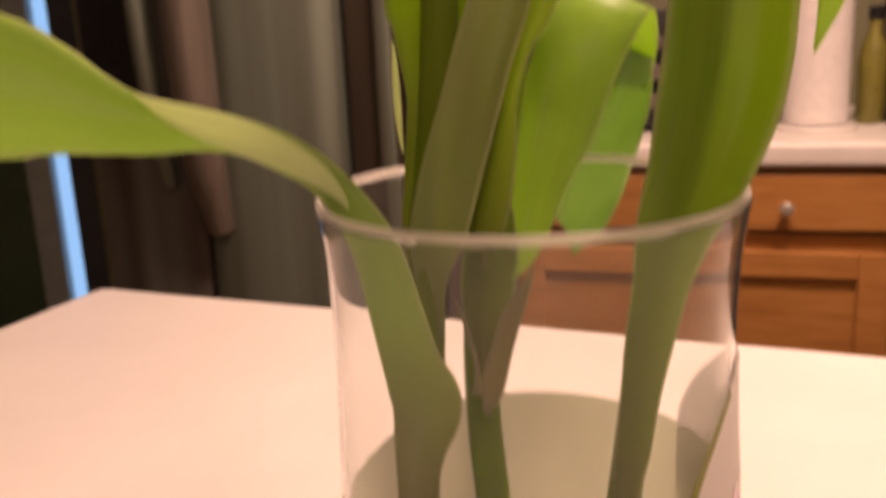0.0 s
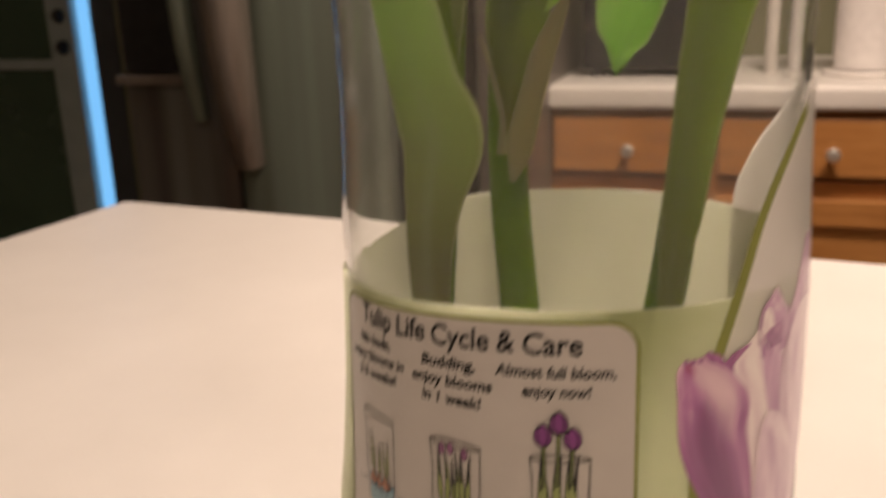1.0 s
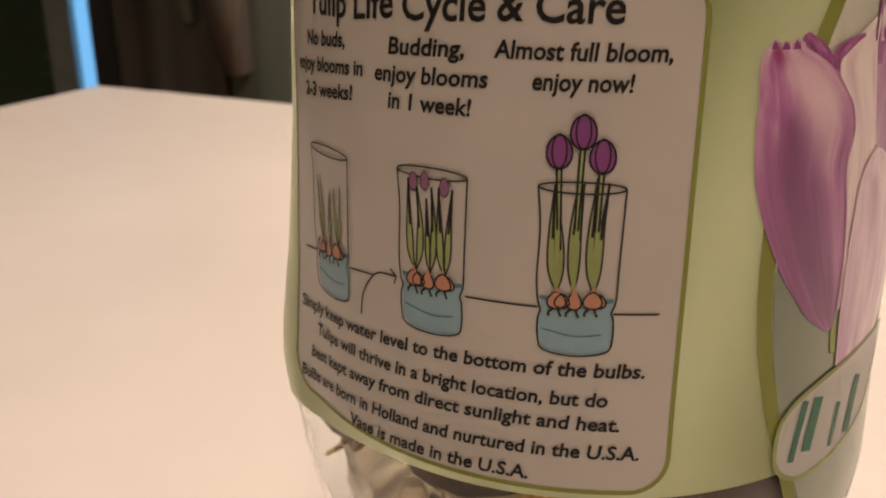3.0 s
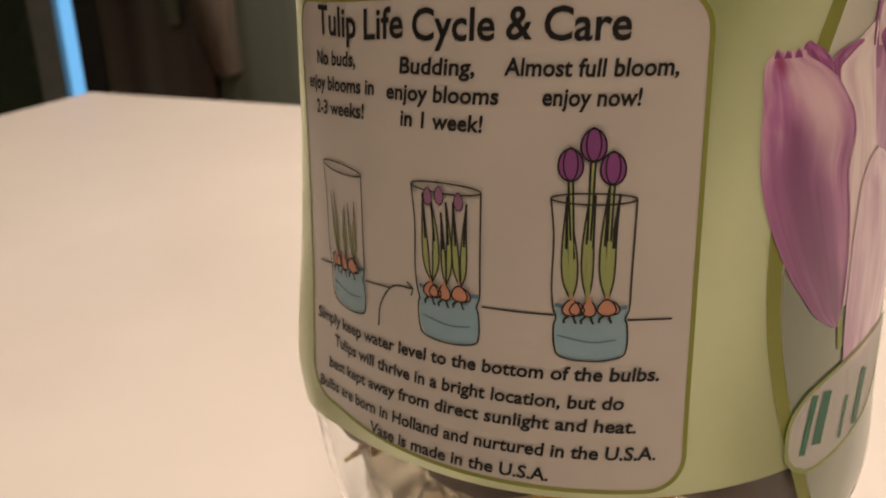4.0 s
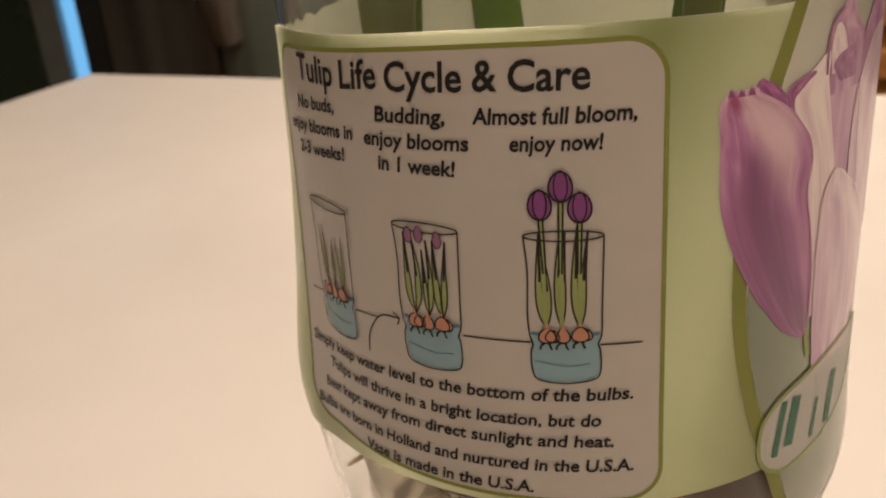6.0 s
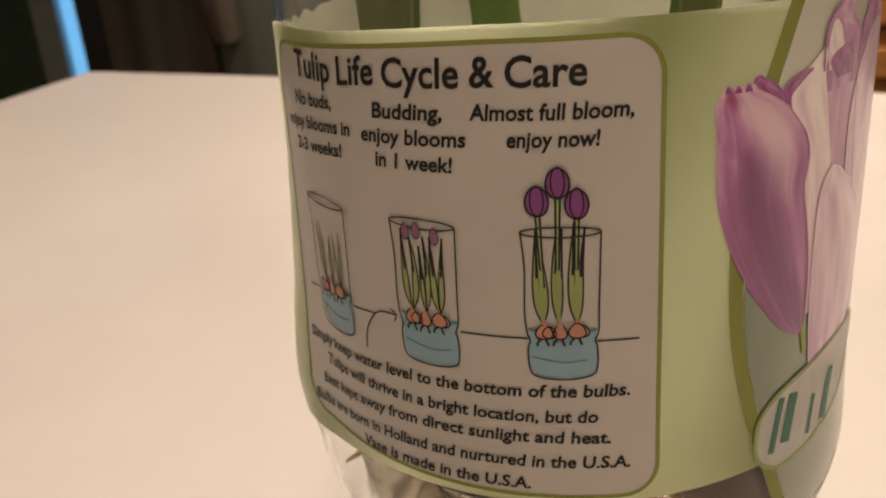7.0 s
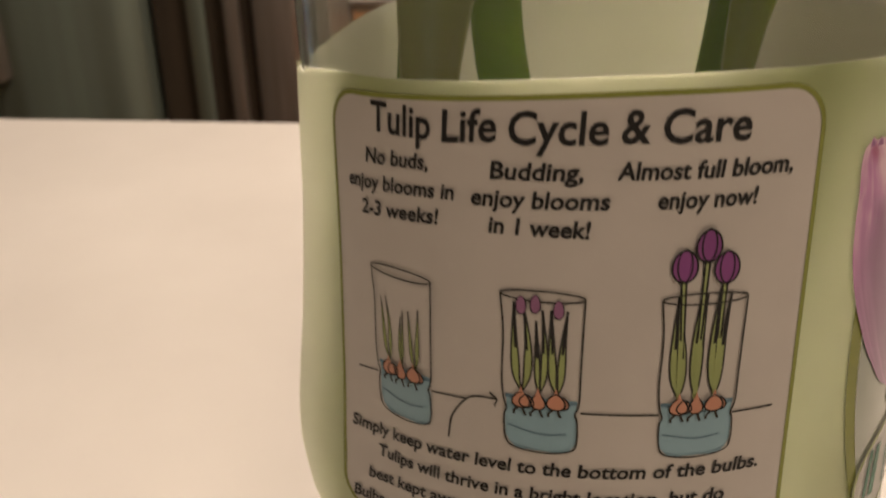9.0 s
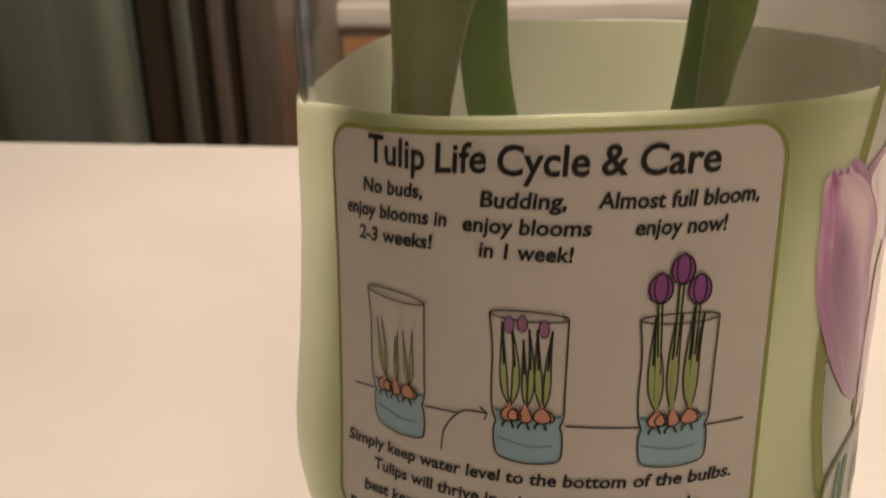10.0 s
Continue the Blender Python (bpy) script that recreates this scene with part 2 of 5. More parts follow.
    translucent(m, through_color, 0.5)
    if foot:
        tx = nt.nodes.new("ShaderNodeMix")
        tx.data_type = "RGBA"
        tx.inputs["A"].default_value, tx.inputs["B"].default_value = (*through_color, 1), (*(c * 1.25 for c in foot), 1)
        nt.links.new(fm.outputs[0], tx.inputs["Factor"])
        nt.links.new(tx.outputs["Result"], nt.nodes["Translucent BSDF"].inputs["Color"])
    return m


LEAF = leaf_material("tulip_leaf", (0.12, 0.25, 0.015), (0.23, 0.39, 0.035), 0.42, (0.44, 0.64, 0.04), 0.2, (0.19, 0.19, 0.04), 0.7, 0.25, 0.75)
LEAF_PALE = leaf_material("tulip_leaf_waxy", (0.22, 0.37, 0.08), (0.39, 0.55, 0.19), 0.5, (0.56, 0.84, 0.16), 0.3, (0.20, 0.17, 0.045), 0.8, 0.5, 0.26)
LEAF_FOLD = leaf_material("tulip_leaf_underside", (0.58, 0.72, 0.36), (0.78, 0.87, 0.54), 0.5, (0.82, 0.94, 0.50), 0.1, None, 0.3, 0.15)
LEAF_GREY = leaf_material("tulip_leaf_grey_green", (0.22, 0.29, 0.09), (0.36, 0.43, 0.18), 0.5, (0.48, 0.62, 0.14), 0.2, (0.20, 0.24, 0.07), 0.8, 0.5, 0.4)
LEAF_MID = leaf_material("tulip_leaf_olive", (0.20, 0.32, 0.03), (0.36, 0.50, 0.08), 0.4, (0.52, 0.72, 0.10), 0.2, (0.17, 0.20, 0.03), 0.85, 0.15)
LEAF_BASE = leaf_material("tulip_leaf_base", (0.30, 0.27, 0.13), (0.43, 0.38, 0.22), 0.5, (0.42, 0.42, 0.2))
LEAF_BRIGHT = leaf_material("tulip_leaf_young", (0.23, 0.44, 0.035), (0.45, 0.67, 0.14), 0.36, (0.62, 0.92, 0.18), 0.12)
STEM = leaf_material("tulip_stem", (0.085, 0.165, 0.008), (0.19, 0.29, 0.03), 0.45, (0.26, 0.40, 0.03), 0.3, None, 0.0, 0.0)
LEAF_TIP = leaf_material("tulip_leaf_tip", (0.13, 0.30, 0.035), (0.25, 0.44, 0.08), 0.4, (0.36, 0.66, 0.08), 0.12)
BULB_SKIN = varied("bulb_brown_skin", [(0.3, (0.035, 0.017, 0.009)), (0.7, (0.10, 0.045, 0.02))], 60, rough=0.5, bump=0.5, stretch=(1, 1, 0.2))
BULB_FLESH = varied("bulb_cream_flesh", [(0.3, (0.10, 0.06, 0.03)), (0.48, (0.50, 0.41, 0.24)), (0.7, (0.82, 0.75, 0.56))], 110, rough=0.5, bump=0.3, stretch=(1, 1, 0.3))
ROOTS = varied("bulb_golden_roots", [(0.3, (0.44, 0.22, 0.03)), (0.5, (0.76, 0.48, 0.08)), (0.72, (0.90, 0.70, 0.24))], 150, rough=0.5, bump=0.4, stretch=(1, 1, 0.15))


def glossed(m, weight=0.6):
    """The clear film laid over the print."""
    b = m.node_tree.nodes["Principled BSDF"]
    b.inputs["Coat Weight"].default_value, b.inputs["Coat Roughness"].default_value, b.inputs["Coat IOR"].default_value = weight, 0.22, 1.45
    return m


def print_ink(name, color, rough=0.55, vary=0.06):
    a = tuple(max(c * (1 - vary), 0) for c in color)
    z = tuple(min(c * (1 + vary), 1) for c in color)
    return glossed(varied(name, [(0.3, a), (0.7, z)], 120, rough=rough, Specular_IOR_Level=0.15), 0.22 if max(color) < 0.4 else 0.5)


def sleeve_print(name, low, high):
    """Green print that runs from a pale foot to an olive top, with a slightly wrinkled surface."""
    m = varied(name, [(0.3, low), (0.7, high)], 16, rough=0.36, bump=0.18, bump_scale=55)
    nt = m.node_tree
    b = nt.nodes["Principled BSDF"]
    old = b.inputs["Base Color"].links[0].from_socket
    uvn = nt.nodes.new("ShaderNodeUVMap")
    sx = nt.nodes.new("ShaderNodeSeparateXYZ")
    nt.links.new(uvn.outputs[0], sx.inputs[0])
    r = nt.nodes.new("ShaderNodeValToRGB")
    e = r.color_ramp.elements
    e[0].position, e[0].color = 0.05, (0.39, 0.44, 0.18, 1)
    e[1].position, e[1].color = 0.95, (0.20, 0.24, 0.03, 1)
    nt.links.new(sx.outputs["Y"], r.inputs[0])
    mix = nt.nodes.new("ShaderNodeMix")
    mix.data_type = "RGBA"
    mix.inputs["Factor"].default_value = 0.65
    nt.links.new(old, mix.inputs["A"])
    nt.links.new(r.outputs[0], mix.inputs["B"])
    nt.links.new(mix.outputs["Result"], b.inputs["Base Color"])
    return glossed(m)


SLEEVE_GREEN = translucent(sleeve_print("sleeve_green", (0.25, 0.32, 0.08), (0.33, 0.39, 0.14)), (0.91, 0.94, 0.73), 0.52)
SLEEVE_INSIDE = translucent(varied("sleeve_pale_inside", [(0.3, (0.80, 0.82, 0.71)), (0.7, (0.85, 0.86, 0.75))], 18, rough=0.5), (1.0, 1.0, 0.96), 0.68)
FILM_WHITE = translucent(glossed(varied("sleeve_white_film", [(0.3, (0.82, 0.79, 0.76)), (0.7, (0.88, 0.85, 0.82))], 30, rough=0.3, bump=0.15, bump_scale=70), 0.8), (0.98, 0.96, 0.93), 0.5)
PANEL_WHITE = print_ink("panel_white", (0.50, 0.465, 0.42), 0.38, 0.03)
OLIVE_LINE = print_ink("olive_line", (0.22, 0.24, 0.05))
INK = print_ink("black_ink", (0.012, 0.011, 0.010))
INK_SOFT = print_ink("soft_black_ink", (0.03, 0.028, 0.022))
INK_BLUE = print_ink("pale_blue_ink", (0.24, 0.38, 0.44))
INK_BLUE_DARK = print_ink("grey_blue_ink", (0.12, 0.20, 0.25))
INK_ORANGE = print_ink("bulb_orange_ink", (0.52, 0.24, 0.15))
INK_LEAF = print_ink("leaf_ink", (0.30, 0.35, 0.13))
INK_PURPLE = print_ink("tulip_purple_ink", (0.23, 0.06, 0.22))
PETAL_SHADE = print_ink("petal_shade_ink", (0.46, 0.22, 0.40))
INK_PURPLE_PALE = print_ink("tulip_pale_purple_ink", (0.27, 0.12, 0.22))
LOGO_GREEN = print_ink("dark_green_ink", (0.05, 0.17, 0.11))
PHOTO_LEAF = glossed(varied("printed_leaf", [(0.3, (0.11, 0.14, 0.09)), (0.7, (0.24, 0.28, 0.18))], 45, rough=0.36, stretch=(1, 1, 0.4)), 0.8)


def petal_material(name, dark, mid, light, along, blotches=()):
    """Printed petal: fine lengthwise streaks and a broad change of tone from tip to base."""
    m = principled(name, mid, 0.34)
    nt = m.node_tree
    b = nt.nodes["Principled BSDF"]
    uvn = nt.nodes.new("ShaderNodeUVMap")
    mp = nt.nodes.new("ShaderNodeMapping")
    mp.inputs["Scale"].default_value = (4.2, 0.9, 1)
    nt.links.new(uvn.outputs[0], mp.inputs["Vector"])
    n = nt.nodes.new("ShaderNodeTexNoise")
    n.inputs["Scale"].default_value, n.inputs["Detail"].default_value, n.inputs["Distortion"].default_value = 1.5, 8, 0.4
    nt.links.new(mp.outputs[0], n.inputs["Vector"])
    sx = nt.nodes.new("ShaderNodeSeparateXYZ")
    nt.links.new(uvn.outputs[0], sx.inputs[0])
    n2 = nt.nodes.new("ShaderNodeTexNoise")
    n2.inputs["Scale"].default_value = 3.1
    nt.links.new(uvn.outputs[0], n2.inputs["Vector"])
    t1 = nt.nodes.new("ShaderNodeMath")
    t1.operation = "MULTIPLY_ADD"
    nt.links.new(sx.outputs["Y"], t1.inputs[0])
    t1.inputs[1].default_value = along
    nt.links.new(n.outputs["Fac"], t1.inputs[2])
    t2 = nt.nodes.new("ShaderNodeMath")
    t2.operation = "ADD"
    nt.links.new(t1.outputs[0], t2.inputs[0])
    nt.links.new(n2.outputs["Fac"], t2.inputs[1])
    mr = nt.nodes.new("ShaderNodeMapRange")
    mr.inputs["From Min"].default_value, mr.inputs["From Max"].default_value = 0.62 + along * 0.5, 1.42 + along * 0.5
    nt.links.new(t2.outputs[0], mr.inputs["Value"])
    r = nt.nodes.new("ShaderNodeValToRGB")
    e = r.color_ramp.elements
    e.new(0.5)
    for k, (at, c) in enumerate([(0.1, dark), (0.5, mid), (0.9, light)]):
        e[k].position, e[k].color = at, (*c, 1)
    nt.links.new(mr.outputs[0], r.inputs[0])
    nt.links.new(r.outputs[0], b.inputs["Base Color"])
    for (u, v), (ru, rv), amount, tone in blotches:
        # soft printed blotch: distance from its middle, in its own radii, frayed by the streaks
        bm_ = nt.nodes.new("ShaderNodeMapping")
        bm_.inputs["Location"].default_value = (-u / ru, -v / rv, 0)
        bm_.inputs["Scale"].default_value = (1 / ru, 1 / rv, 0)
        nt.links.new(uvn.outputs[0], bm_.inputs["Vector"])
        ln = nt.nodes.new("ShaderNodeVectorMath")
        ln.operation = "LENGTH"
        nt.links.new(bm_.outputs[0], ln.inputs[0])
        fray = nt.nodes.new("ShaderNodeMath")
        fray.operation = "ADD"
        nt.links.new(ln.outputs["Value"], fray.inputs[0])
        nt.links.new(n.outputs["Fac"], fray.inputs[1])
        fall = nt.nodes.new("ShaderNodeMapRange")
        fall.interpolation_type = "SMOOTHSTEP"
        fall.inputs["From Min"].default_value, fall.inputs["From Max"].default_value = 0.7, 1.75
        fall.inputs["To Min"].default_value, fall.inputs["To Max"].default_value = amount, 0.0
        nt.links.new(fray.outputs[0], fall.inputs["Value"])
        mx = nt.nodes.new("ShaderNodeMix")
        mx.data_type = "RGBA"
        mx.inputs["B"].default_value = (*tone, 1)
        nt.links.new(fall.outputs[0], mx.inputs["Factor"])
        nt.links.new(b.inputs["Base Color"].links[0].from_socket, mx.inputs["A"])
        nt.links.new(mx.outputs["Result"], b.inputs["Base Color"])
    return glossed(m)


PETAL = petal_material("printed_petal", (0.24, 0.04, 0.19), (0.44, 0.15, 0.36), (0.68, 0.46, 0.54), 0.55, (((0.70, 0.10), (0.50, 0.16), 0.8, (0.17, 0.025, 0.14)), ((0.42, 0.32), (0.42, 0.30), 0.9, (0.18, 0.028, 0.15)), ((0.30, 0.87), (0.15, 0.11), 0.9, (0.30, 0.02, 0.13)), ((0.66, 0.68), (0.30, 0.24), 0.7, (0.80, 0.60, 0.62))))
PETAL_SIDE = petal_material("printed_petal_side", (0.35, 0.12, 0.31), (0.53, 0.28, 0.46), (0.72, 0.54, 0.62), 0.3)
PETAL_CREAM = petal_material("printed_petal_cream", (0.68, 0.50, 0.57), (0.82, 0.70, 0.70), (0.88, 0.80, 0.76), 0.35)
PETAL_PALE = petal_material("printed_petal_pale", (0.52, 0.30, 0.47), (0.70, 0.51, 0.62), (0.82, 0.68, 0.73), 0.35)
PETAL_DARK = petal_material("printed_petal_edge", (0.16, 0.02, 0.13), (0.32, 0.07, 0.25), (0.50, 0.20, 0.40), 0.2)


# ---------------- mesh helpers ----------------
def link_mesh(name, verts, faces, mats, parent=None, label="", smooth=False, indices=None, uvs=None):
    me = bpy.data.meshes.new(name)
    me.from_pydata([tuple(v) for v in verts], [], faces)
    for m in mats if isinstance(mats, (list, tuple)) else [mats]:
        me.materials.append(m)
    if indices is not None:
        me.polygons.foreach_set("material_index", indices)
    if uvs is not None:
        layer = me.uv_layers.new(name="UVMap")
        for loop in me.loops:
            layer.data[loop.index].uv = uvs[loop.vertex_index]
    if smooth:
        me.polygons.foreach_set("use_smooth", [True] * len(me.polygons))
    me.update()
    ob = new(name, me)
    if parent:
        ob.parent = parent
    if label:
        ob["label"] = label
    return ob


def part(name, bm, material, parent=None, label="", smooth=False):
    bmesh.ops.recalc_face_normals(bm, faces=bm.faces[:])
    me = bpy.data.meshes.new(name)
    bm.to_mesh(me)
    bm.free()
    me.materials.append(material)
    if smooth:
        me.polygons.foreach_set("use_smooth", [True] * len(me.polygons))
        me.set_sharp_from_angle(angle=radians(40))
    ob = new(name, me)
    if parent:
        ob.parent = parent
    if label:
        ob["label"] = label
    return ob


def thing(name, label, category, group="", kind=""):
    return tagged(new(name), label, category, group, kind)


def box_bm(lo, hi, bevel=0.0, m=None, segments=2):
    bm = bmesh.new()
    bmesh.ops.create_cube(bm, size=1)
    for v in bm.verts:
        v.co = Vector((lo[k] + (hi[k] - lo[k]) * (v.co[k] + 0.5) for k in range(3)))
    if bevel:
        bmesh.ops.bevel(bm, geom=bm.edges[:], offset=bevel, segments=segments, affect="EDGES", profile=0.6)
    if m is not None:
        bm.transform(m)
    return bm


def lathe_bm(profile, steps=48, at=(0, 0, 0)):
    """A closed or open turning of (radius, height) points round a vertical axis."""
    bm = bmesh.new()
    rings = []
    for r, z in profile:
        if r < 1e-6:
            rings.append([bm.verts.new((at[0], at[1], at[2] + z))])
        else:
            rings.append([bm.verts.new((at[0] + r * math.cos(a), at[1] + r * math.sin(a), at[2] + z)) for a in (2 * math.pi * k / steps for k in range(steps))])
    for p, q in zip(rings, rings[1:]):
        for k in range(steps):
            j = (k + 1) % steps
            if len(p) == 1 and len(q) > 1:
                bm.faces.new((p[0], q[k], q[j]))
            elif len(q) == 1 and len(p) > 1:
                bm.faces.new((p[k], p[j], q[0]))
            elif len(p) > 1:
                bm.faces.new((p[k], p[j], q[j], q[k]))
    return bm


def spline(points, count):
    """Smooth run through points of any dimension (Catmull-Rom)."""
    p = [np.array(q, float) for q in points]
    p = [2 * p[0] - p[1]] + p + [2 * p[-1] - p[-2]]
    out = []
    n = len(points) - 1
    for k in range(count + 1):
        f = k / count * n
        i = min(int(f), n - 1)
        u = f - i
        a, b, c, d = p[i:i + 4]
        q = 0.5 * (2 * b + (c - a) * u + (2 * a - 5 * b + 4 * c - d) * u * u + (3 * b - a - 3 * c + d) * u ** 3)
        out.append(tuple(float(v) for v in q))
    return out


def tube_bm(points, count=24, sides=12):
    """A tapered round rod through (x, y, z, radius) points, with closed ends."""
    run = spline(points, count)
    bm = bmesh.new()
    rings = []
    for k, q in enumerate(run):
        a, b = run[max(k - 1, 0)][:3], run[min(k + 1, count)][:3]
        t = (Vector(b) - Vector(a)).normalized()
        e1 = t.orthogonal().normalized() if abs(t.z) < 0.5 else Vector((1, 0, 0)).cross(t).normalized()
        e2 = t.cross(e1)
        rings.append([bm.verts.new(Vector(q[:3]) + max(q[3], 1e-5) * (math.cos(2 * math.pi * s / sides) * e1 + math.sin(2 * math.pi * s / sides) * e2)) for s in range(sides)])
    for p, q in zip(rings, rings[1:]):
        for s in range(sides):
            bm.faces.new((p[s], p[(s + 1) % sides], q[(s + 1) % sides], q[s]))
    bm.faces.new(rings[0][::-1])
    bm.faces.new(rings[-1])
    return bm


# ---------------- the room ----------------
def room_wall(name, lo, hi, material, label):
    return tagged(part(name, box_bm(lo, hi, m=KITCHEN), material, label=label), label, "wall", kind="structure")


tagged(part("floor", box_bm((-3.2, -4.2, FLOOR_Z - 0.1), (2.6, 0.75, FLOOR_Z), m=KITCHEN), FLOOR), "brown tiled kitchen floor", "floor", kind="structure")
tagged(part("ceiling", box_bm((-3.2, -4.2, CEIL_Z), (2.6, 0.75, CEIL_Z + 0.1), m=KITCHEN), CEILING), "white painted kitchen ceiling", "ceiling", kind="structure")
room_wall("wall_north", (-1.18, 0.64, FLOOR_Z), (2.6, 0.75, CEIL_Z), WALL, "olive painted wall behind the kitchen counter")
room_wall("wall_east", (2.5, -4.2, FLOOR_Z), (2.6, 0.64, CEIL_Z), WALL_WARM, "plain beige kitchen wall")
room_wall("wall_south", (-3.2, -4.2, FLOOR_Z), (2.5, -4.1, CEIL_Z), WALL_WARM, "plain beige wall across the room")
room_wall("wall_west", (-3.2, -4.1, FLOOR_Z), (-3.1, 0.75, CEIL_Z), WALL_WARM, "plain beige side wall")
# wall with the garden door, beside the fridge
DOOR_Y = 0.12
room_wall("wall_door_side", (-3.1, DOOR_Y, FLOOR_Z), (-2.04, DOOR_Y + 0.1, CEIL_Z), WALL, "olive wall beside the garden door")
room_wall("wall_door_head", (-2.04, DOOR_Y, FLOOR_Z + 2.06), (-1.40, DOOR_Y + 0.1, CEIL_Z), WALL, "olive wall above the garden door")
room_wall("wall_fridge_side", (-1.40, DOOR_Y, FLOOR_Z), (-1.18, 0.75, CEIL_Z), WALL, "olive wall end beside the fridge")
tagged(part("backdrop", box_bm((-1.533, DOOR_Y + 0.030, FLOOR_Z), (-1.470, DOOR_Y + 0.034, FLOOR_Z + 2.05), m=KITCHEN), DAYLIGHT), "pale blue daylight outside the garden door", "backdrop", kind="structure")

door = thing("door_1", "grey painted garden door with dark glass panes", "door", kind="structure")
D0, D1 = -2.04, -1.534
for name, lo, hi in [("stile", (D1 - 0.075, 0, 0), (D1, 0.045, 2.02)), ("stile", (D0, 0, 0), (D0 + 0.085, 0.045, 2.02)), ("rail", (D0 + 0.085, 0, 0), (D1 - 0.075, 0.045, 0.2)), ("rail", (D0 + 0.085, 0, 1.92), (D1 - 0.075, 0.045, 2.02)), ("muntin", (D0 + 0.085, 0.004, 0.93), (D1 - 0.075, 0.041, 0.955))]:
    part(name, box_bm((lo[0], DOOR_Y + 0.01 + lo[1], FLOOR_Z + lo[2]), (hi[0], DOOR_Y + 0.01 + hi[1], FLOOR_Z + hi[2]), 0.004, KITCHEN), FRAME, door)
for z0, z1 in [(0.2, 0.93), (0.955, 1.92)]:
    part("pane", box_bm((D0 + 0.085, DOOR_Y + 0.03, FLOOR_Z + z0), (D1 - 0.075, DOOR_Y + 0.036, FLOOR_Z + z1), 0, KITCHEN), OUT_DARK, door, "dark green glass pane")
for z in (0.985, 1.06):
    b = lathe_bm([(0, 0), (0.016, 0), (0.018, 0.006), (0.012, 0.018), (0, 0.02)], 16)
    b.transform(KITCHEN @ pose(D1 - 0.035, DOOR_Y + 0.012, FLOOR_Z + z, 90))
    part("latch_knob", b, BLACK, door, "black latch knob", True)
# door jamb towards the fridge
tagged(part("trim", box_bm((-1.469, DOOR_Y - 0.003, FLOOR_Z), (-1.402, DOOR_Y + 0.11, FLOOR_Z + 2.06), 0.003, KITCHEN), JAMB), "dark blue-grey painted door jamb", "trim", kind="structure")


# ---------------- island with its white top ----------------
def island():
    t = thing("kitchen_island", "kitchen island with a white laminate top and oak base", "kitchen island")
    part("worktop", box_bm((0, -1.75, TABLE_Z - 0.04), (1.55, 0, TABLE_Z), 0.006, ISLAND, 3), LAMINATE, t, "white speckled laminate top with eased edge", True)
    part("base", box_bm((0.04, -1.71, FLOOR_Z + 0.1), (1.51, -0.03, TABLE_Z - 0.04), 0.003, ISLAND), WOOD, t, "honey oak base")
    part("toe_kick", box_bm((0.09, -1.66, FLOOR_Z), (1.46, -0.08, FLOOR_Z + 0.1), 0, ISLAND), BLACK, t, "black toe kick")
    return t


island()


# ---------------- wall counter and its cabinets ----------------
counter = thing("countertop", "white laminate countertop with rounded front edge", "countertop")
part("slab", box_bm((-0.335, 0.032, TABLE_Z - 0.040), (0.40, 0.635, TABLE_Z), 0.001, KITCHEN), LAMINATE, counter)
part("front_edge", box_bm((-0.335, 0.0, TABLE_Z - 0.046), (0.40, 0.0315, TABLE_Z), 0.012, KITCHEN, 4), LAMINATE, counter, "rounded laminate front edge", True)


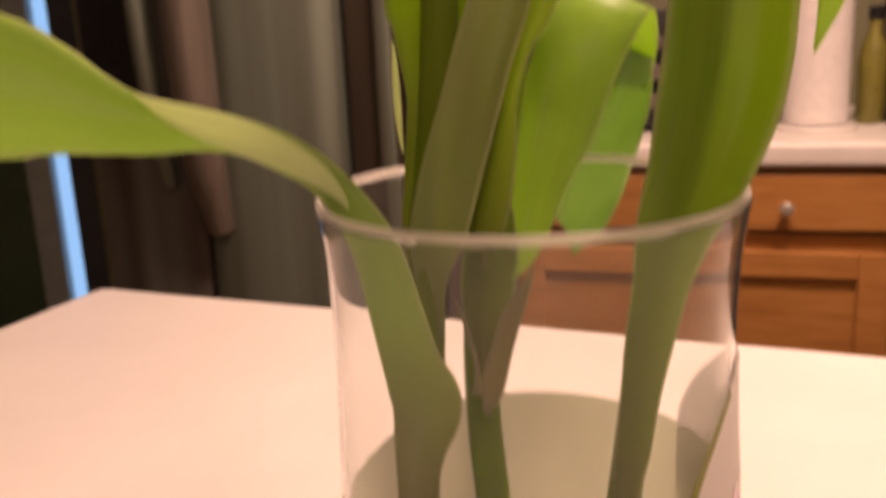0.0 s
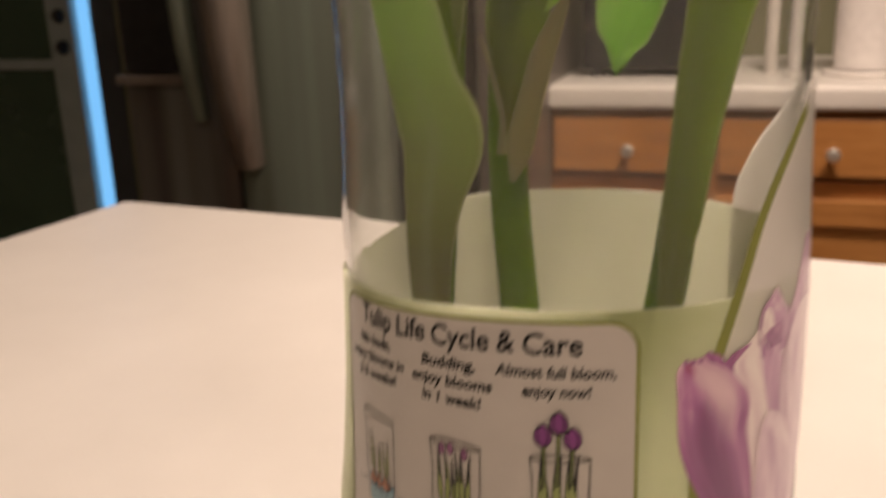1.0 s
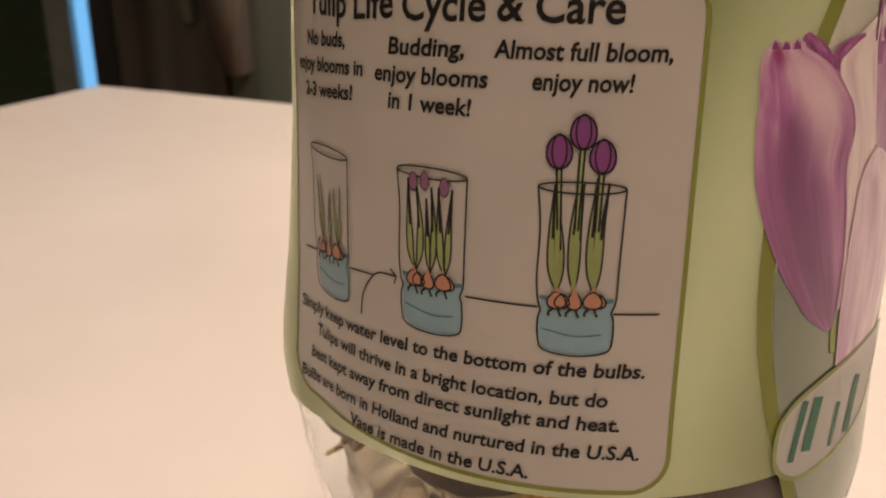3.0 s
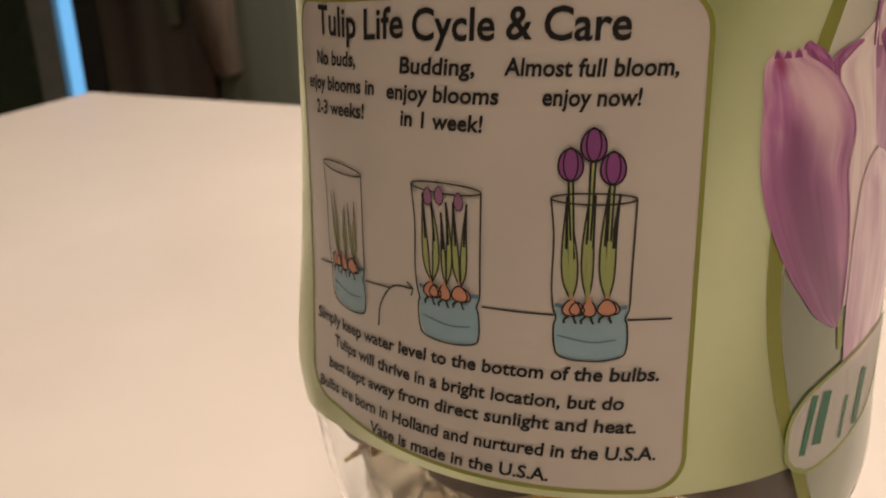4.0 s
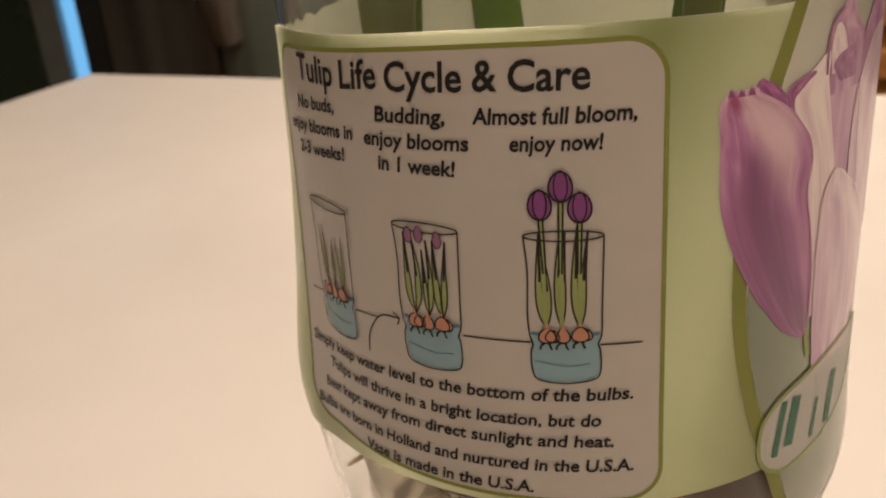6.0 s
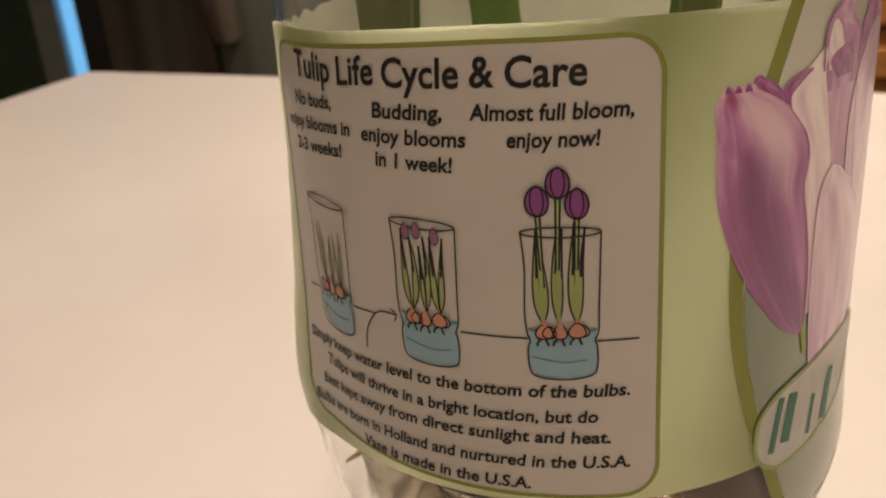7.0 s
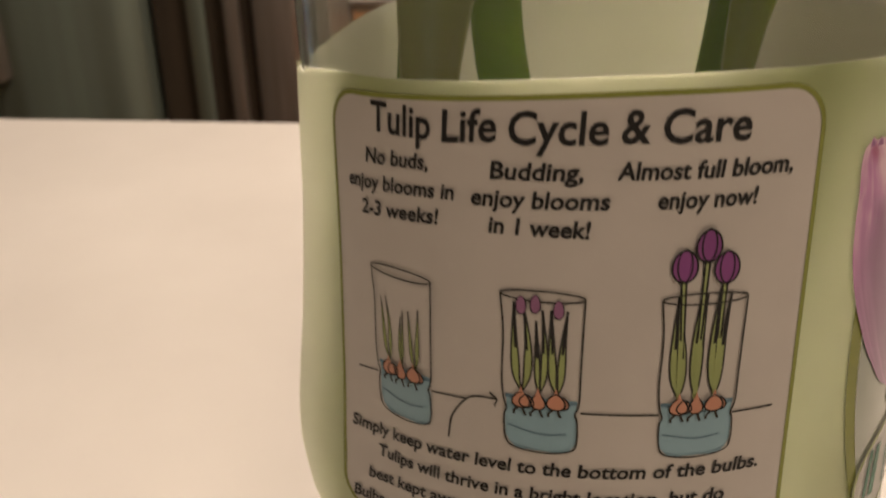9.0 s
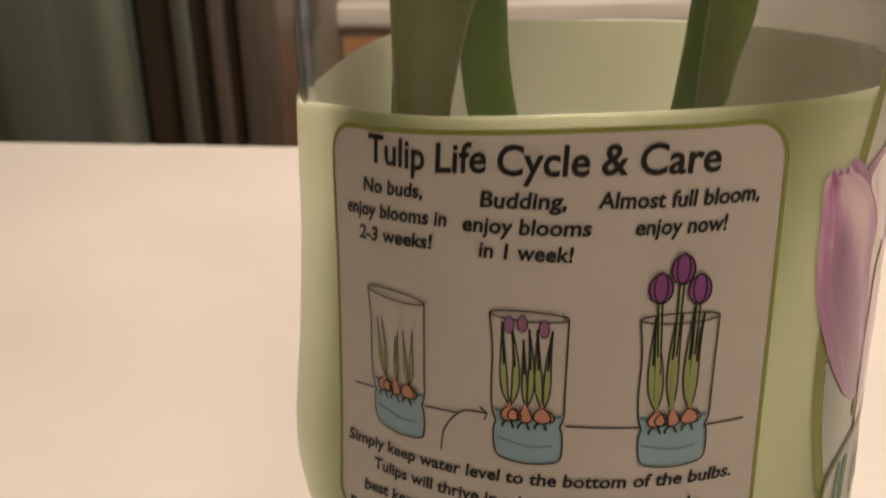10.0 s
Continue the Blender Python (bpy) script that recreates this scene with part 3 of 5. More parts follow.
def base_cabinet(x0, x1, name_label):
    c = thing("base_cabinet", name_label, "cabinet", "kitchen base cabinets")
    y = 0.03
    top = TABLE_Z - 0.046
    part("body", box_bm((x0, y + 0.02, FLOOR_Z + 0.1), (x1, 0.60, top), 0.001, KITCHEN), WOOD, c)
    part("toe_kick", box_bm((x0, y + 0.08, FLOOR_Z), (x1, 0.58, FLOOR_Z + 0.1), 0, KITCHEN), BLACK, c)
    # face frame
    for lo, hi in [((x0, FLOOR_Z + 0.1), (x0 + 0.018, top)), ((x1 - 0.018, FLOOR_Z + 0.1), (x1, top))]:
        part("face_stile", box_bm((lo[0], y + 0.004, lo[1]), (hi[0], y + 0.02, hi[1]), 0.001, KITCHEN), WOOD, c)
    for z0, z1 in [(top - 0.016, top), (top - 0.178, top - 0.135)]:
        part("face_rail", box_bm((x0 + 0.018, y + 0.006, z0), (x1 - 0.018, y + 0.02, z1), 0.001, KITCHEN), WOOD_H, c)
    # drawer front with eased edges and knob
    d = part("drawer_front", box_bm((x0 + 0.012, y - 0.016, top - 0.124), (x1 - 0.012, y + 0.004, top - 0.014), 0.005, KITCHEN), WOOD_H, c)
    xm = (x0 + x1) / 2
    b = lathe_bm([(0, 0), (0.008, 0), (0.0060, 0.004), (0.0055, 0.012), (0.0125, 0.018), (0.0135, 0.023), (0.010, 0.028), (0, 0.030)], 20)
    b.transform(KITCHEN @ pose(xm, y - 0.016, top - 0.078, 90))
    part("knob", b, CHROME, d, "brushed nickel knob", True)
    # door with raised frame and recessed panel
    z0, z1 = FLOOR_Z + 0.13, top - 0.166
    a0, a1 = x0 + 0.012, x1 - 0.012
    dr = part("cabinet_door", box_bm((a0 + 0.05, y - 0.002, z0 + 0.05), (a1 - 0.05, y + 0.004, z1 - 0.05), 0.002, KITCHEN), WOOD, c, "recessed oak panel door")
    for lo, hi, mat in [((a0, z0), (a0 + 0.052, z1), WOOD), ((a1 - 0.052, z0), (a1, z1), WOOD), ((a0 + 0.052, z1 - 0.052), (a1 - 0.052, z1), WOOD_H), ((a0 + 0.052, z0), (a1 - 0.052, z0 + 0.052), WOOD_H)]:
        part("door_frame", box_bm((lo[0], y - 0.016, lo[1]), (hi[0], y + 0.004, hi[1]), 0.004, KITCHEN), mat, dr)
    return c


base_cabinet(-0.335, -0.008, "honey oak base cabinet with drawer and nickel knob")
base_cabinet(-0.005, 0.390, "wide honey oak base cabinet with drawer and nickel knob")


def dark_range():
    t = thing("kitchen_range", "black kitchen range beside the oak cabinets", "range")
    part("body", box_bm((0.405, 0.02, FLOOR_Z), (1.15, 0.63, TABLE_Z - 0.005), 0.006, KITCHEN), BLACK, t)
    part("cooktop", box_bm((0.403, 0.0, TABLE_Z - 0.005), (1.152, 0.634, TABLE_Z + 0.008), 0.004, KITCHEN), BLACK, t)
    part("oven_handle", tube_bm([tuple(KITCHEN @ Vector((x, -0.03, TABLE_Z - 0.13))) + (0.011,) for x in (0.45, 0.78, 1.1)], 8, 10), CHROME, t, "nickel oven handle", True)
    return t


dark_range()


def paper_towel():
    t = thing("paper_towel_roll", "white paper towel roll standing on the counter", "paper towel")
    at = (0.425, 1.76, TABLE_Z)
    part("base_plate", lathe_bm([(0, 0), (0.078, 0), (0.08, 0.004), (0.076, 0.010), (0, 0.012)], 40, at), WHITE_PLASTIC, t, "white holder plate", True)
    part("roll", lathe_bm([(0.02, 0.0125), (0.058, 0.0125), (0.0605, 0.015), (0.0605, 0.288), (0.058, 0.2905), (0.02, 0.2905), (0.02, 0.0125)], 48, at), PAPER, t, smooth=True)
    part("post", lathe_bm([(0, 0.012), (0.007, 0.012), (0.007, 0.32), (0.012, 0.325), (0.012, 0.338), (0, 0.342)], 16, at), CHROME, t, smooth=True)
    return t


paper_towel()


def toaster_oven():
    t = thing("toaster_oven", "black toaster oven on the counter with a dark glass door", "toaster oven")
    x0, x1, y0, y1, z0 = -0.29, -0.03, 0.16, 0.45, TABLE_Z + 0.014
    part("body", box_bm((x0, y0, z0), (x1, y1, z0 + 0.235), 0.008, KITCHEN), BLACK, t, smooth=True)
    part("door", box_bm((x0 + 0.014, y0 - 0.012, z0 + 0.022), (x1 - 0.062, y0, z0 + 0.2), 0.004, KITCHEN), BLACK, t, "dark glass door")
    part("handle", tube_bm([tuple(KITCHEN @ Vector((x, y0 - 0.03, z0 + 0.172))) + (0.006,) for x in (x0 + 0.03, (x0 + x1) / 2 - 0.03, x1 - 0.08)], 8, 10), CHROME, t, "grey metal handle", True)
    part("trim_bar", box_bm((x0 + 0.005, y0 - 0.006, z0 + 0.085), (x1 - 0.06, y0 - 0.0125 + 0.001, z0 + 0.092), 0, KITCHEN), STEEL_WARM, t, "grey trim bar")
    for k, z in enumerate((0.05, 0.11, 0.17)):
        b = lathe_bm([(0, 0), (0.017, 0), (0.015, 0.014), (0, 0.015)], 18)
        b.transform(KITCHEN @ pose(x1 - 0.03, y0, z0 + z, 90))
        part("dial", b, STEEL_WARM, t, "grey dial", True)
    for x in (x0 + 0.03, x1 - 0.03):
        for y in (y0 + 0.03, y1 - 0.03):
            part("foot", box_bm((x - 0.012, y - 0.012, TABLE_Z), (x + 0.012, y + 0.012, z0), 0.002, KITCHEN), BLACK, t)
    return t


toaster_oven()


def coffee_maker():
    t = thing("coffee_maker", "black plastic coffee maker standing on the range side", "coffee maker")
    x0, y0 = 0.412, 0.25
    part("base", box_bm((x0, y0, TABLE_Z), (x0 + 0.08, y0 + 0.22, TABLE_Z + 0.03), 0.008, KITCHEN), BLACK, t, smooth=True)
    part("column", box_bm((x0, y0 + 0.12, TABLE_Z + 0.03), (x0 + 0.08, y0 + 0.22, TABLE_Z + 0.24), 0.008, KITCHEN), BLACK, t, smooth=True)
    part("brew_head", box_bm((x0, y0, TABLE_Z + 0.2), (x0 + 0.08, y0 + 0.22, TABLE_Z + 0.31), 0.01, KITCHEN), BLACK, t, smooth=True)
    at = KITCHEN @ Vector((x0 + 0.04, y0 + 0.06, TABLE_Z + 0.03))
    part("carafe", lathe_bm([(0, 0), (0.034, 0), (0.039, 0.02), (0.039, 0.09), (0.03, 0.12), (0.026, 0.13), (0, 0.131)], 28, at), BLACK, t, smooth=True)
    return t


coffee_maker()


def canister():
    t = thing("canister", "slim white canister on the counter with a rounded lid", "canister")
    at = (0.30, 1.80, TABLE_Z)
    part("body", lathe_bm([(0, 0), (0.020, 0), (0.022, 0.003), (0.022, 0.2), (0, 0.2)], 28, at), WHITE_PLASTIC, t, smooth=True)
    part("lid", lathe_bm([(0, 0.2), (0.0235, 0.2), (0.0235, 0.216), (0.018, 0.224), (0, 0.227)], 28, at), WHITE_PLASTIC, t, smooth=True)
    return t


canister()


def bottle():
    t = thing("oil_bottle", "yellow-green oil bottle with dark cap on the counter", "bottle")
    at = (0.545, 1.83, TABLE_Z)
    oil = varied("olive_oil_plastic", [(0.3, (0.17, 0.16, 0.03)), (0.7, (0.24, 0.22, 0.05))], 20, rough=0.3)
    part("body", lathe_bm([(0, 0), (0.026, 0), (0.029, 0.004), (0.029, 0.13), (0.024, 0.16), (0.012, 0.185), (0.012, 0.21), (0, 0.21)], 28, at), oil, t, smooth=True)
    part("cap", lathe_bm([(0, 0.21), (0.014, 0.21), (0.014, 0.235), (0, 0.237)], 20, at), BLACK, t, "dark cap", True)
    return t


bottle()


# ---------------- fridge ----------------
def fridge():
    t = thing("refrigerator", "dark stainless side-by-side refrigerator with long curved handles", "refrigerator")
    y0 = -0.33
    x0, x1, gap = -1.06, -0.565, -0.838
    z0, z1 = FLOOR_Z + 0.04, FLOOR_Z + 1.76
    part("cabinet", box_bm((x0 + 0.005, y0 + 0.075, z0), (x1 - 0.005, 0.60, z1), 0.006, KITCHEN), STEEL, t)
    part("plinth", box_bm((x0 + 0.02, y0 + 0.1, FLOOR_Z), (x1 - 0.02, 0.55, z0), 0, KITCHEN), BLACK, t, "black plinth")

    def bowed_door(a, b, bow):
        bm = bmesh.new()
        n = 14
        front, back = [], []
        for k in range(n + 1):
            u = k / n
            x = a + (b - a) * u
            edge = min(u, 1 - u) * (b - a)
            y = y0 - bow * (1 - (2 * u - 1) ** 2) + (0.012 * (1 - min(edge / 0.014, 1)) ** 2)
            front.append((x, y))
            back.append((x, y0 + 0.07))
        ring = front + back[::-1]
        lo = [bm.verts.new((x, y, z0 + 0.02)) for x, y in ring]
        hi = [bm.verts.new((x, y, z1)) for x, y in ring]
        for k in range(len(ring)):
            j = (k + 1) % len(ring)
            bm.faces.new((lo[k], lo[j], hi[j], hi[k]))
        bm.faces.new(hi)
        bm.faces.new(lo[::-1])
        bm.transform(KITCHEN)
        return bm
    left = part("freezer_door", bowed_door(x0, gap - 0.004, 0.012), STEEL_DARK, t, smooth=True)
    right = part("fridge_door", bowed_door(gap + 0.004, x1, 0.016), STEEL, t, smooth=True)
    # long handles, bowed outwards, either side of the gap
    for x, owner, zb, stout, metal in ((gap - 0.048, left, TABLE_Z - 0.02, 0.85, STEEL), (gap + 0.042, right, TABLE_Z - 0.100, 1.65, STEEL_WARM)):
        pts = []
        for k in range(9):
            u = k / 8
            z = zb + (0.80) * u
            out = 0.018 + 0.042 * math.sin(math.pi * min(max(u, 0.0), 1.0)) ** 0.6
            pts.append(tuple(KITCHEN @ Vector((x, y0 - out, z))) + ((0.015 + 0.010 * math.sin(math.pi * u) ** 0.5) * stout,))
        part("handle", tube_bm(pts, 40, 14), metal, owner, "bronze-grey curved handle", True)
    # dispenser recess with its frame, in the freezer door
    disp = part("dispenser", box_bm((gap - 0.20, y0 - 0.018, TABLE_Z + 0.062), (gap - 0.090, y0 + 0.02, TABLE_Z + 0.40), 0.004, KITCHEN), BLACK, left, "black water dispenser recess")
    part("dispenser_sill", box_bm((gap - 0.215, y0 - 0.03, TABLE_Z + 0.042), (gap - 0.075, y0 - 0.001, TABLE_Z + 0.060), 0.004, KITCHEN), STEEL_WARM, left, "grey dispenser sill")
    return t


fridge()


def tall_panel():
    """Dark end panel between the refrigerator and the counter, with upright trim strips."""
    t = thing("tall_end_panel", "tall dark brown end panel with trim strips beside the refrigerator", "panel")
    lo, hi = FLOOR_Z, FLOOR_Z + 1.78
    part("panel", box_bm((-0.556, -0.285, lo), (-0.400, 0.60, hi), 0.003, KITCHEN), PANEL_BROWN, t, "very dark brown panel")
    part("return_panel", box_bm((-0.396, -0.300, lo), (-0.330, 0.60, hi), 0.012, KITCHEN), STEEL_WARM, t, "bronze-grey panel edge", True)
    part("trim_strip", box_bm((-0.500, -0.297, lo), (-0.472, -0.2855, hi), 0.005, KITCHEN), STEEL, t, "grey trim strip", True)
    part("trim_strip", box_bm((-0.440, -0.302, lo), (-0.416, -0.2855, hi), 0.005, KITCHEN), STEEL_WARM, t, "bronze-grey trim strip", True)
    return t


tall_panel()


# ---------------- ceiling lamps ----------------
# the second fixture is made up, to carry the fill light
for at, note in ((LAMP_AT, "round flush ceiling lamp, lit warm white"), (FILL_AT, "round flush ceiling lamp added unseen across the room as fill light")):
    c = thing("ceiling_lamp", note, "ceiling lamp", "ceiling lamps")
    z = CEIL_Z - at[2]
    part("rim", lathe_bm([(0.235, z), (0.245, z - 0.01), (0.245, z - 0.075), (0.23, z - 0.08), (0.228, z - 0.01), (0.235, z)], 48, at), CHROME, c, "nickel rim", True)
    part("diffuser", lathe_bm([(0, z - 0.03), (0.227, z - 0.03), (0.227, z - 0.036), (0, z - 0.036)], 48, at), LAMP_GLOW, c, "glowing white diffuser")


# ---------------- the vase ----------------
R0 = 0.048
PROFILE = [(-0.025, 0.0400), (-0.0225, 0.0455), (-0.012, 0.0508), (0.000, 0.0512), (0.011, 0.0470), (0.0205, 0.0428), (0.028, 0.0450), (0.037, 0.0480), (0.047, 0.0490),
           (0.058, 0.0486), (0.068, 0.0482), (0.090, 0.0480), (0.125, 0.0476), (0.142, 0.0467), (0.160, 0.0463), (0.180, 0.0469), (0.1935, 0.0486)]
PZ = [z for z, r in PROFILE]
PR = [r for z, r in PROFILE]


def radius(z):
    """Outer radius of the sleeve and glass at a height."""
    k = min(max(int(np.searchsorted(PZ, z)) - 1, 0), len(PZ) - 2)
    z0, z1 = PZ[k], PZ[k + 1]
    m0 = (PR[k + 1] - PR[max(k - 1, 0)]) / (z1 - PZ[max(k - 1, 0)])
    m1 = (PR[min(k + 2, len(PZ) - 1)] - PR[k]) / (PZ[min(k + 2, len(PZ) - 1)] - z0)
    u = min(max((z - z0) / (z1 - z0), 0), 1)
    h = z1 - z0
    return (2 * u ** 3 - 3 * u * u + 1) * PR[k] + (u ** 3 - 2 * u * u + u) * h * m0 + (3 * u * u - 2 * u ** 3) * PR[k + 1] + (u ** 3 - u * u) * h * m1


# the vase is out of round: one side swells low down and draws in at the sleeve's rim
SWELL_Z = [0.020, 0.040, 0.048, 0.0535, 0.058, 0.063, 0.070, 0.078, 0.090, 0.100, 0.120, 0.125, 0.135]
SWELL = [0.0, 0.0004, 0.0011, 0.0024, 0.0031, 0.0032, 0.0026, 0.0016, 0.0006, -0.0001, -0.0007, -0.0005, 0.0]


def ease(lo, hi, x):
    u = min(max((x - lo) / (hi - lo), 0), 1)
    return u * u * (3 - 2 * u)


def swell(th, z):
    a = -((th + math.pi) % (2 * math.pi) - math.pi)
    return float(np.interp(z, SWELL_Z, SWELL)) * ease(0.80, 1.20, a) * (1 - ease(1.9, 2.6, a))


def on(th, z, off=0.0):
    """A point of the vase's outside: th runs round from the side that faces the camera."""
    r = radius(z) + off + swell(th, z)
    return (r * math.sin(th), -r * math.cos(th), z)


vase = thing("tulip_vase", "clear glass tulip vase with pinched waist on the island", "vase")
sleeve = thing("care_sleeve", "green printed care sleeve wrapped round the glass vase", "label sleeve")
GLASS_IN, WALL_T = 0.0006, 0.0010
outer = [(radius(z) - GLASS_IN, z) for z in np.linspace(-0.0249, 0.1925, 90)]
inner = [(max(radius(z) - GLASS_IN - WALL_T, 0.001), z) for z in np.linspace(0.1925, -0.019, 84)]
top = outer[-1]
body = lathe_bm([(0, -0.0225), (0.034, -0.0230), (0.037, -0.0250)] + outer + inner + [(0.032, -0.0195), (0, -0.0190)], 96)
for v in body.verts:
    if v.co.z > 0.02:
        d = Vector((v.co.x, v.co.y, 0)).normalized()
        v.co += d * swell(math.atan2(d.x, -d.y), v.co.z)
g = part("glass_body", body, VASE_GLASS, vase, "clear glass with a pinched waist", True)
lip = [(top[0] - 0.0010 + 0.0008 * math.cos(a), 0.1936 + 0.0009 * math.sin(a)) for a in np.linspace(-math.pi, math.pi, 13)]
part("lip", lathe_bm(lip, 96), LIP_GLASS, vase, "pale ground glass lip", True).visible_shadow = False
g.visible_shadow = False
w = part("water", lathe_bm([(0, -0.0186)] + [(max(radius(z) - 0.0018, 0.001) if z > -0.0184 else 0.033, z) for z in np.linspace(-0.0185, 0.018, 24)] + [(0, 0.018)], 72), WATER, vase, "clear water up to the bulbs", True)
w.visible_shadow = False

BOTTOM, TOPZ = 0.0560, 0.1252


def rim_z(th):
    """Upper edge of the green sleeve; it dips slightly at the far side."""
    a = -((th + math.pi) % (2 * math.pi) - math.pi)
    side = 0.0020 * ease(0.1, 1.0, a) + 0.0030 * ease(0.9, 1.5, a)
    torn = 0.0005 * math.sin(41 * th) * ease(1.15, 1.3, a) * (1 - ease(1.7, 1.9, a))
    return TOPZ - side * (1 - ease(1.7, 2.6, a)) - 0.0008 * (1 - math.cos(th)) * 0.5 + 0.00015 * math.sin(5 * th + 1.0) + torn


def hem_z(th):
    """Lower edge of the green sleeve; it hangs lower round the swollen side."""
    a = -((th + math.pi) % (2 * math.pi) - math.pi)
    return BOTTOM + 0.0008 + 0.0009 * math.sin(th) - 0.0042 * ease(0.4, 1.4, a) * (1 - ease(1.8, 2.6, a))


def ring_sheet(name, off, material, label, inward=False):
    n, rows = 240, 22
    vs, fs, uv = [], [], []
    for i in range(rows + 1):
        for k in range(n):
            th = 2 * math.pi * k / n
            lo = hem_z(th)
            vs.append(on(th, lo + (rim_z(th) - lo) * i / rows, off))
            uv.append((k / n, i / rows))
    for i in range(rows):
        for k in range(n):
            f = (i * n + k, i * n + (k + 1) % n, (i + 1) * n + (k + 1) % n, (i + 1) * n + k)
            fs.append(f[::-1] if inward else f)
    return link_mesh(name, vs, fs, material, sleeve, label, True, uvs=uv)


ring_sheet("green_band", 0.0, SLEEVE_GREEN, "green printed band")
ring_sheet("inner_face", -0.00022, SLEEVE_INSIDE, "pale green inner face of the sleeve", True)


def sheet(name, rows, off, material, parent=sleeve, label="", cols=18, count=28):
    """A patch of print between a left and a right edge, given row by row as (height, left, right)."""
    run = spline(rows, count) if count else [np.array(r) for r in rows]
    vs, fs, uv = [], [], []
    for i, (z, a, b) in enumerate(run):
        for k in range(cols + 1):
            vs.append(on(a + (b - a) * k / cols, z, off))
            uv.append((k / cols, i / (len(run) - 1)))
    for i in range(len(run) - 1):
        for k in range(cols):
            p = i * (cols + 1) + k
            fs.append((p, p + 1, p + cols + 2, p + cols + 1))
    return link_mesh(name, vs, fs, material, parent, label, True, uvs=uv)


class Pen:
    """Collects lines and filled spots of print, in (angle, height), into one mesh."""

    def __init__(self):
        self.v, self.f, self.i, self.mats = [], [], [], []

    def slot(self, m):
        if m not in self.mats:
            self.mats.append(m)
        return self.mats.index(m)

    def line(self, pts, width, m, off=0.00022, smooth=0):
        if smooth:
            pts = spline(pts, smooth)
        fine = []
        for p, q in zip(pts, pts[1:]):
            n = max(int(abs(q[0] - p[0]) / 0.03), 1)
            fine += [(p[0] + (q[0] - p[0]) * k / n, p[1] + (q[1] - p[1]) * k / n) for k in range(n)]
        fine.append(tuple(pts[-1]))
        base = len(self.v)
        for k, p in enumerate(fine):
            a, b = fine[max(k - 1, 0)], fine[min(k + 1, len(fine) - 1)]
            dx, dz = (b[0] - a[0]) * R0, b[1] - a[1]
            d = math.hypot(dx, dz) or 1
            nx, nz = -dz / d * width / 2, dx / d * width / 2
            self.v += [on(p[0] + nx / R0, p[1] + nz, off), on(p[0] - nx / R0, p[1] - nz, off)]
        s = self.slot(m)
        for k in range(len(fine) - 1):
            q = base + 2 * k
            self.f.append((q + 1, q + 3, q + 2, q))
            self.i.append(s)

    def fill(self, rows, m, off=0.00014, cols=8, count=10):
        run = spline(rows, count)
        base = len(self.v)
        for z, a, b in run:
            self.v += [on(a + (b - a) * k / cols, z, off) for k in range(cols + 1)]
        s = self.slot(m)
        for r in range(len(run) - 1):
            for k in range(cols):
                q = base + r * (cols + 1) + k
                self.f.append((q, q + 1, q + cols + 2, q + cols + 1))
                self.i.append(s)

    def blob(self, th, z, rt, rz, m, off=0.00016, outline=None, squeeze=0.0):
        rows = []
        for k in range(9):
            a = -math.pi / 2 + math.pi * k / 8
            w = rt * math.cos(a) * (1 - squeeze * math.sin(a))
            rows.append((z + rz * math.sin(a), th - w / R0, th + w / R0))
        self.fill(rows, m, off, 6, 12)
        if outline:
            ring = [(th + rt * math.cos(a) * (1 - squeeze * math.sin(a)) / R0, z + rz * math.sin(a)) for a in (2 * math.pi * k / 20 for k in range(21))]
            self.line(ring, outline, INK, off + 0.00006)

    def done(self, name, parent=sleeve, label=""):
        return link_mesh(name, self.v, self.f, self.mats, parent, label, False, self.i)


# -- white care panel with its olive line
P0, P1, PB, PT, PC = -1.0, 0.334, 0.0581, 0.1234, 0.0050


def rounded(z, inset=0.0):
    """Left and right edge of the round-cornered panel at a height."""
    b, t, c = PB + inset, PT - inset, PC - inset
    d = max(b + c - z, z - (t - c), 0)
    cut = c - math.sqrt(max(c * c - d * d, 0))
    return P0 + (inset + cut) / R0, P1 - (inset + cut) / R0


zs = sorted(set([PB + PC * (1 - math.cos(a)) for a in np.linspace(0, math.pi / 2, 8)] + [PT - PC * (1 - math.cos(a)) for a in np.linspace(0, math.pi / 2, 8)] + list(np.linspace(PB + PC, PT - PC, 18))))


def sag(th, z):
    """The panel's upper edge droops towards the swollen side."""
    return z - 0.0027 * ease(PB + 0.03, PT, z) * ease(0.0, 1.1, -th)


def panel_sheet():
    vs, fs, uv, cols = [], [], [], 48
    for i, z in enumerate(zs):
        a, b = rounded(z)
        for k in range(cols + 1):
            th = a + (b - a) * k / cols
            vs.append(on(th, sag(th, z), 0.00007))
            uv.append((k / cols, i / (len(zs) - 1)))
    for i in range(len(zs) - 1):
        for k in range(cols):
            p = i * (cols + 1) + k
            fs.append((p, p + 1, p + cols + 2, p + cols + 1))
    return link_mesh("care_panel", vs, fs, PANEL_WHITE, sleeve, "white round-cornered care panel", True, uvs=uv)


panel = panel_sheet()
pen = Pen()
ring = [(rounded(z)[0], z) for z in zs] + [(a, PT) for a in np.linspace(rounded(PT)[0], rounded(PT)[1], 24)[1:-1]] + [(rounded(z)[1], z) for z in zs[::-1]]
ring.append(ring[0])
ring = [(a, sag(a, z)) for a, z in ring]
pen.line(ring, 0.00062, OLIVE_LINE, 0.00013)
pen.done("panel_border", panel, label="thin olive outline of the panel")


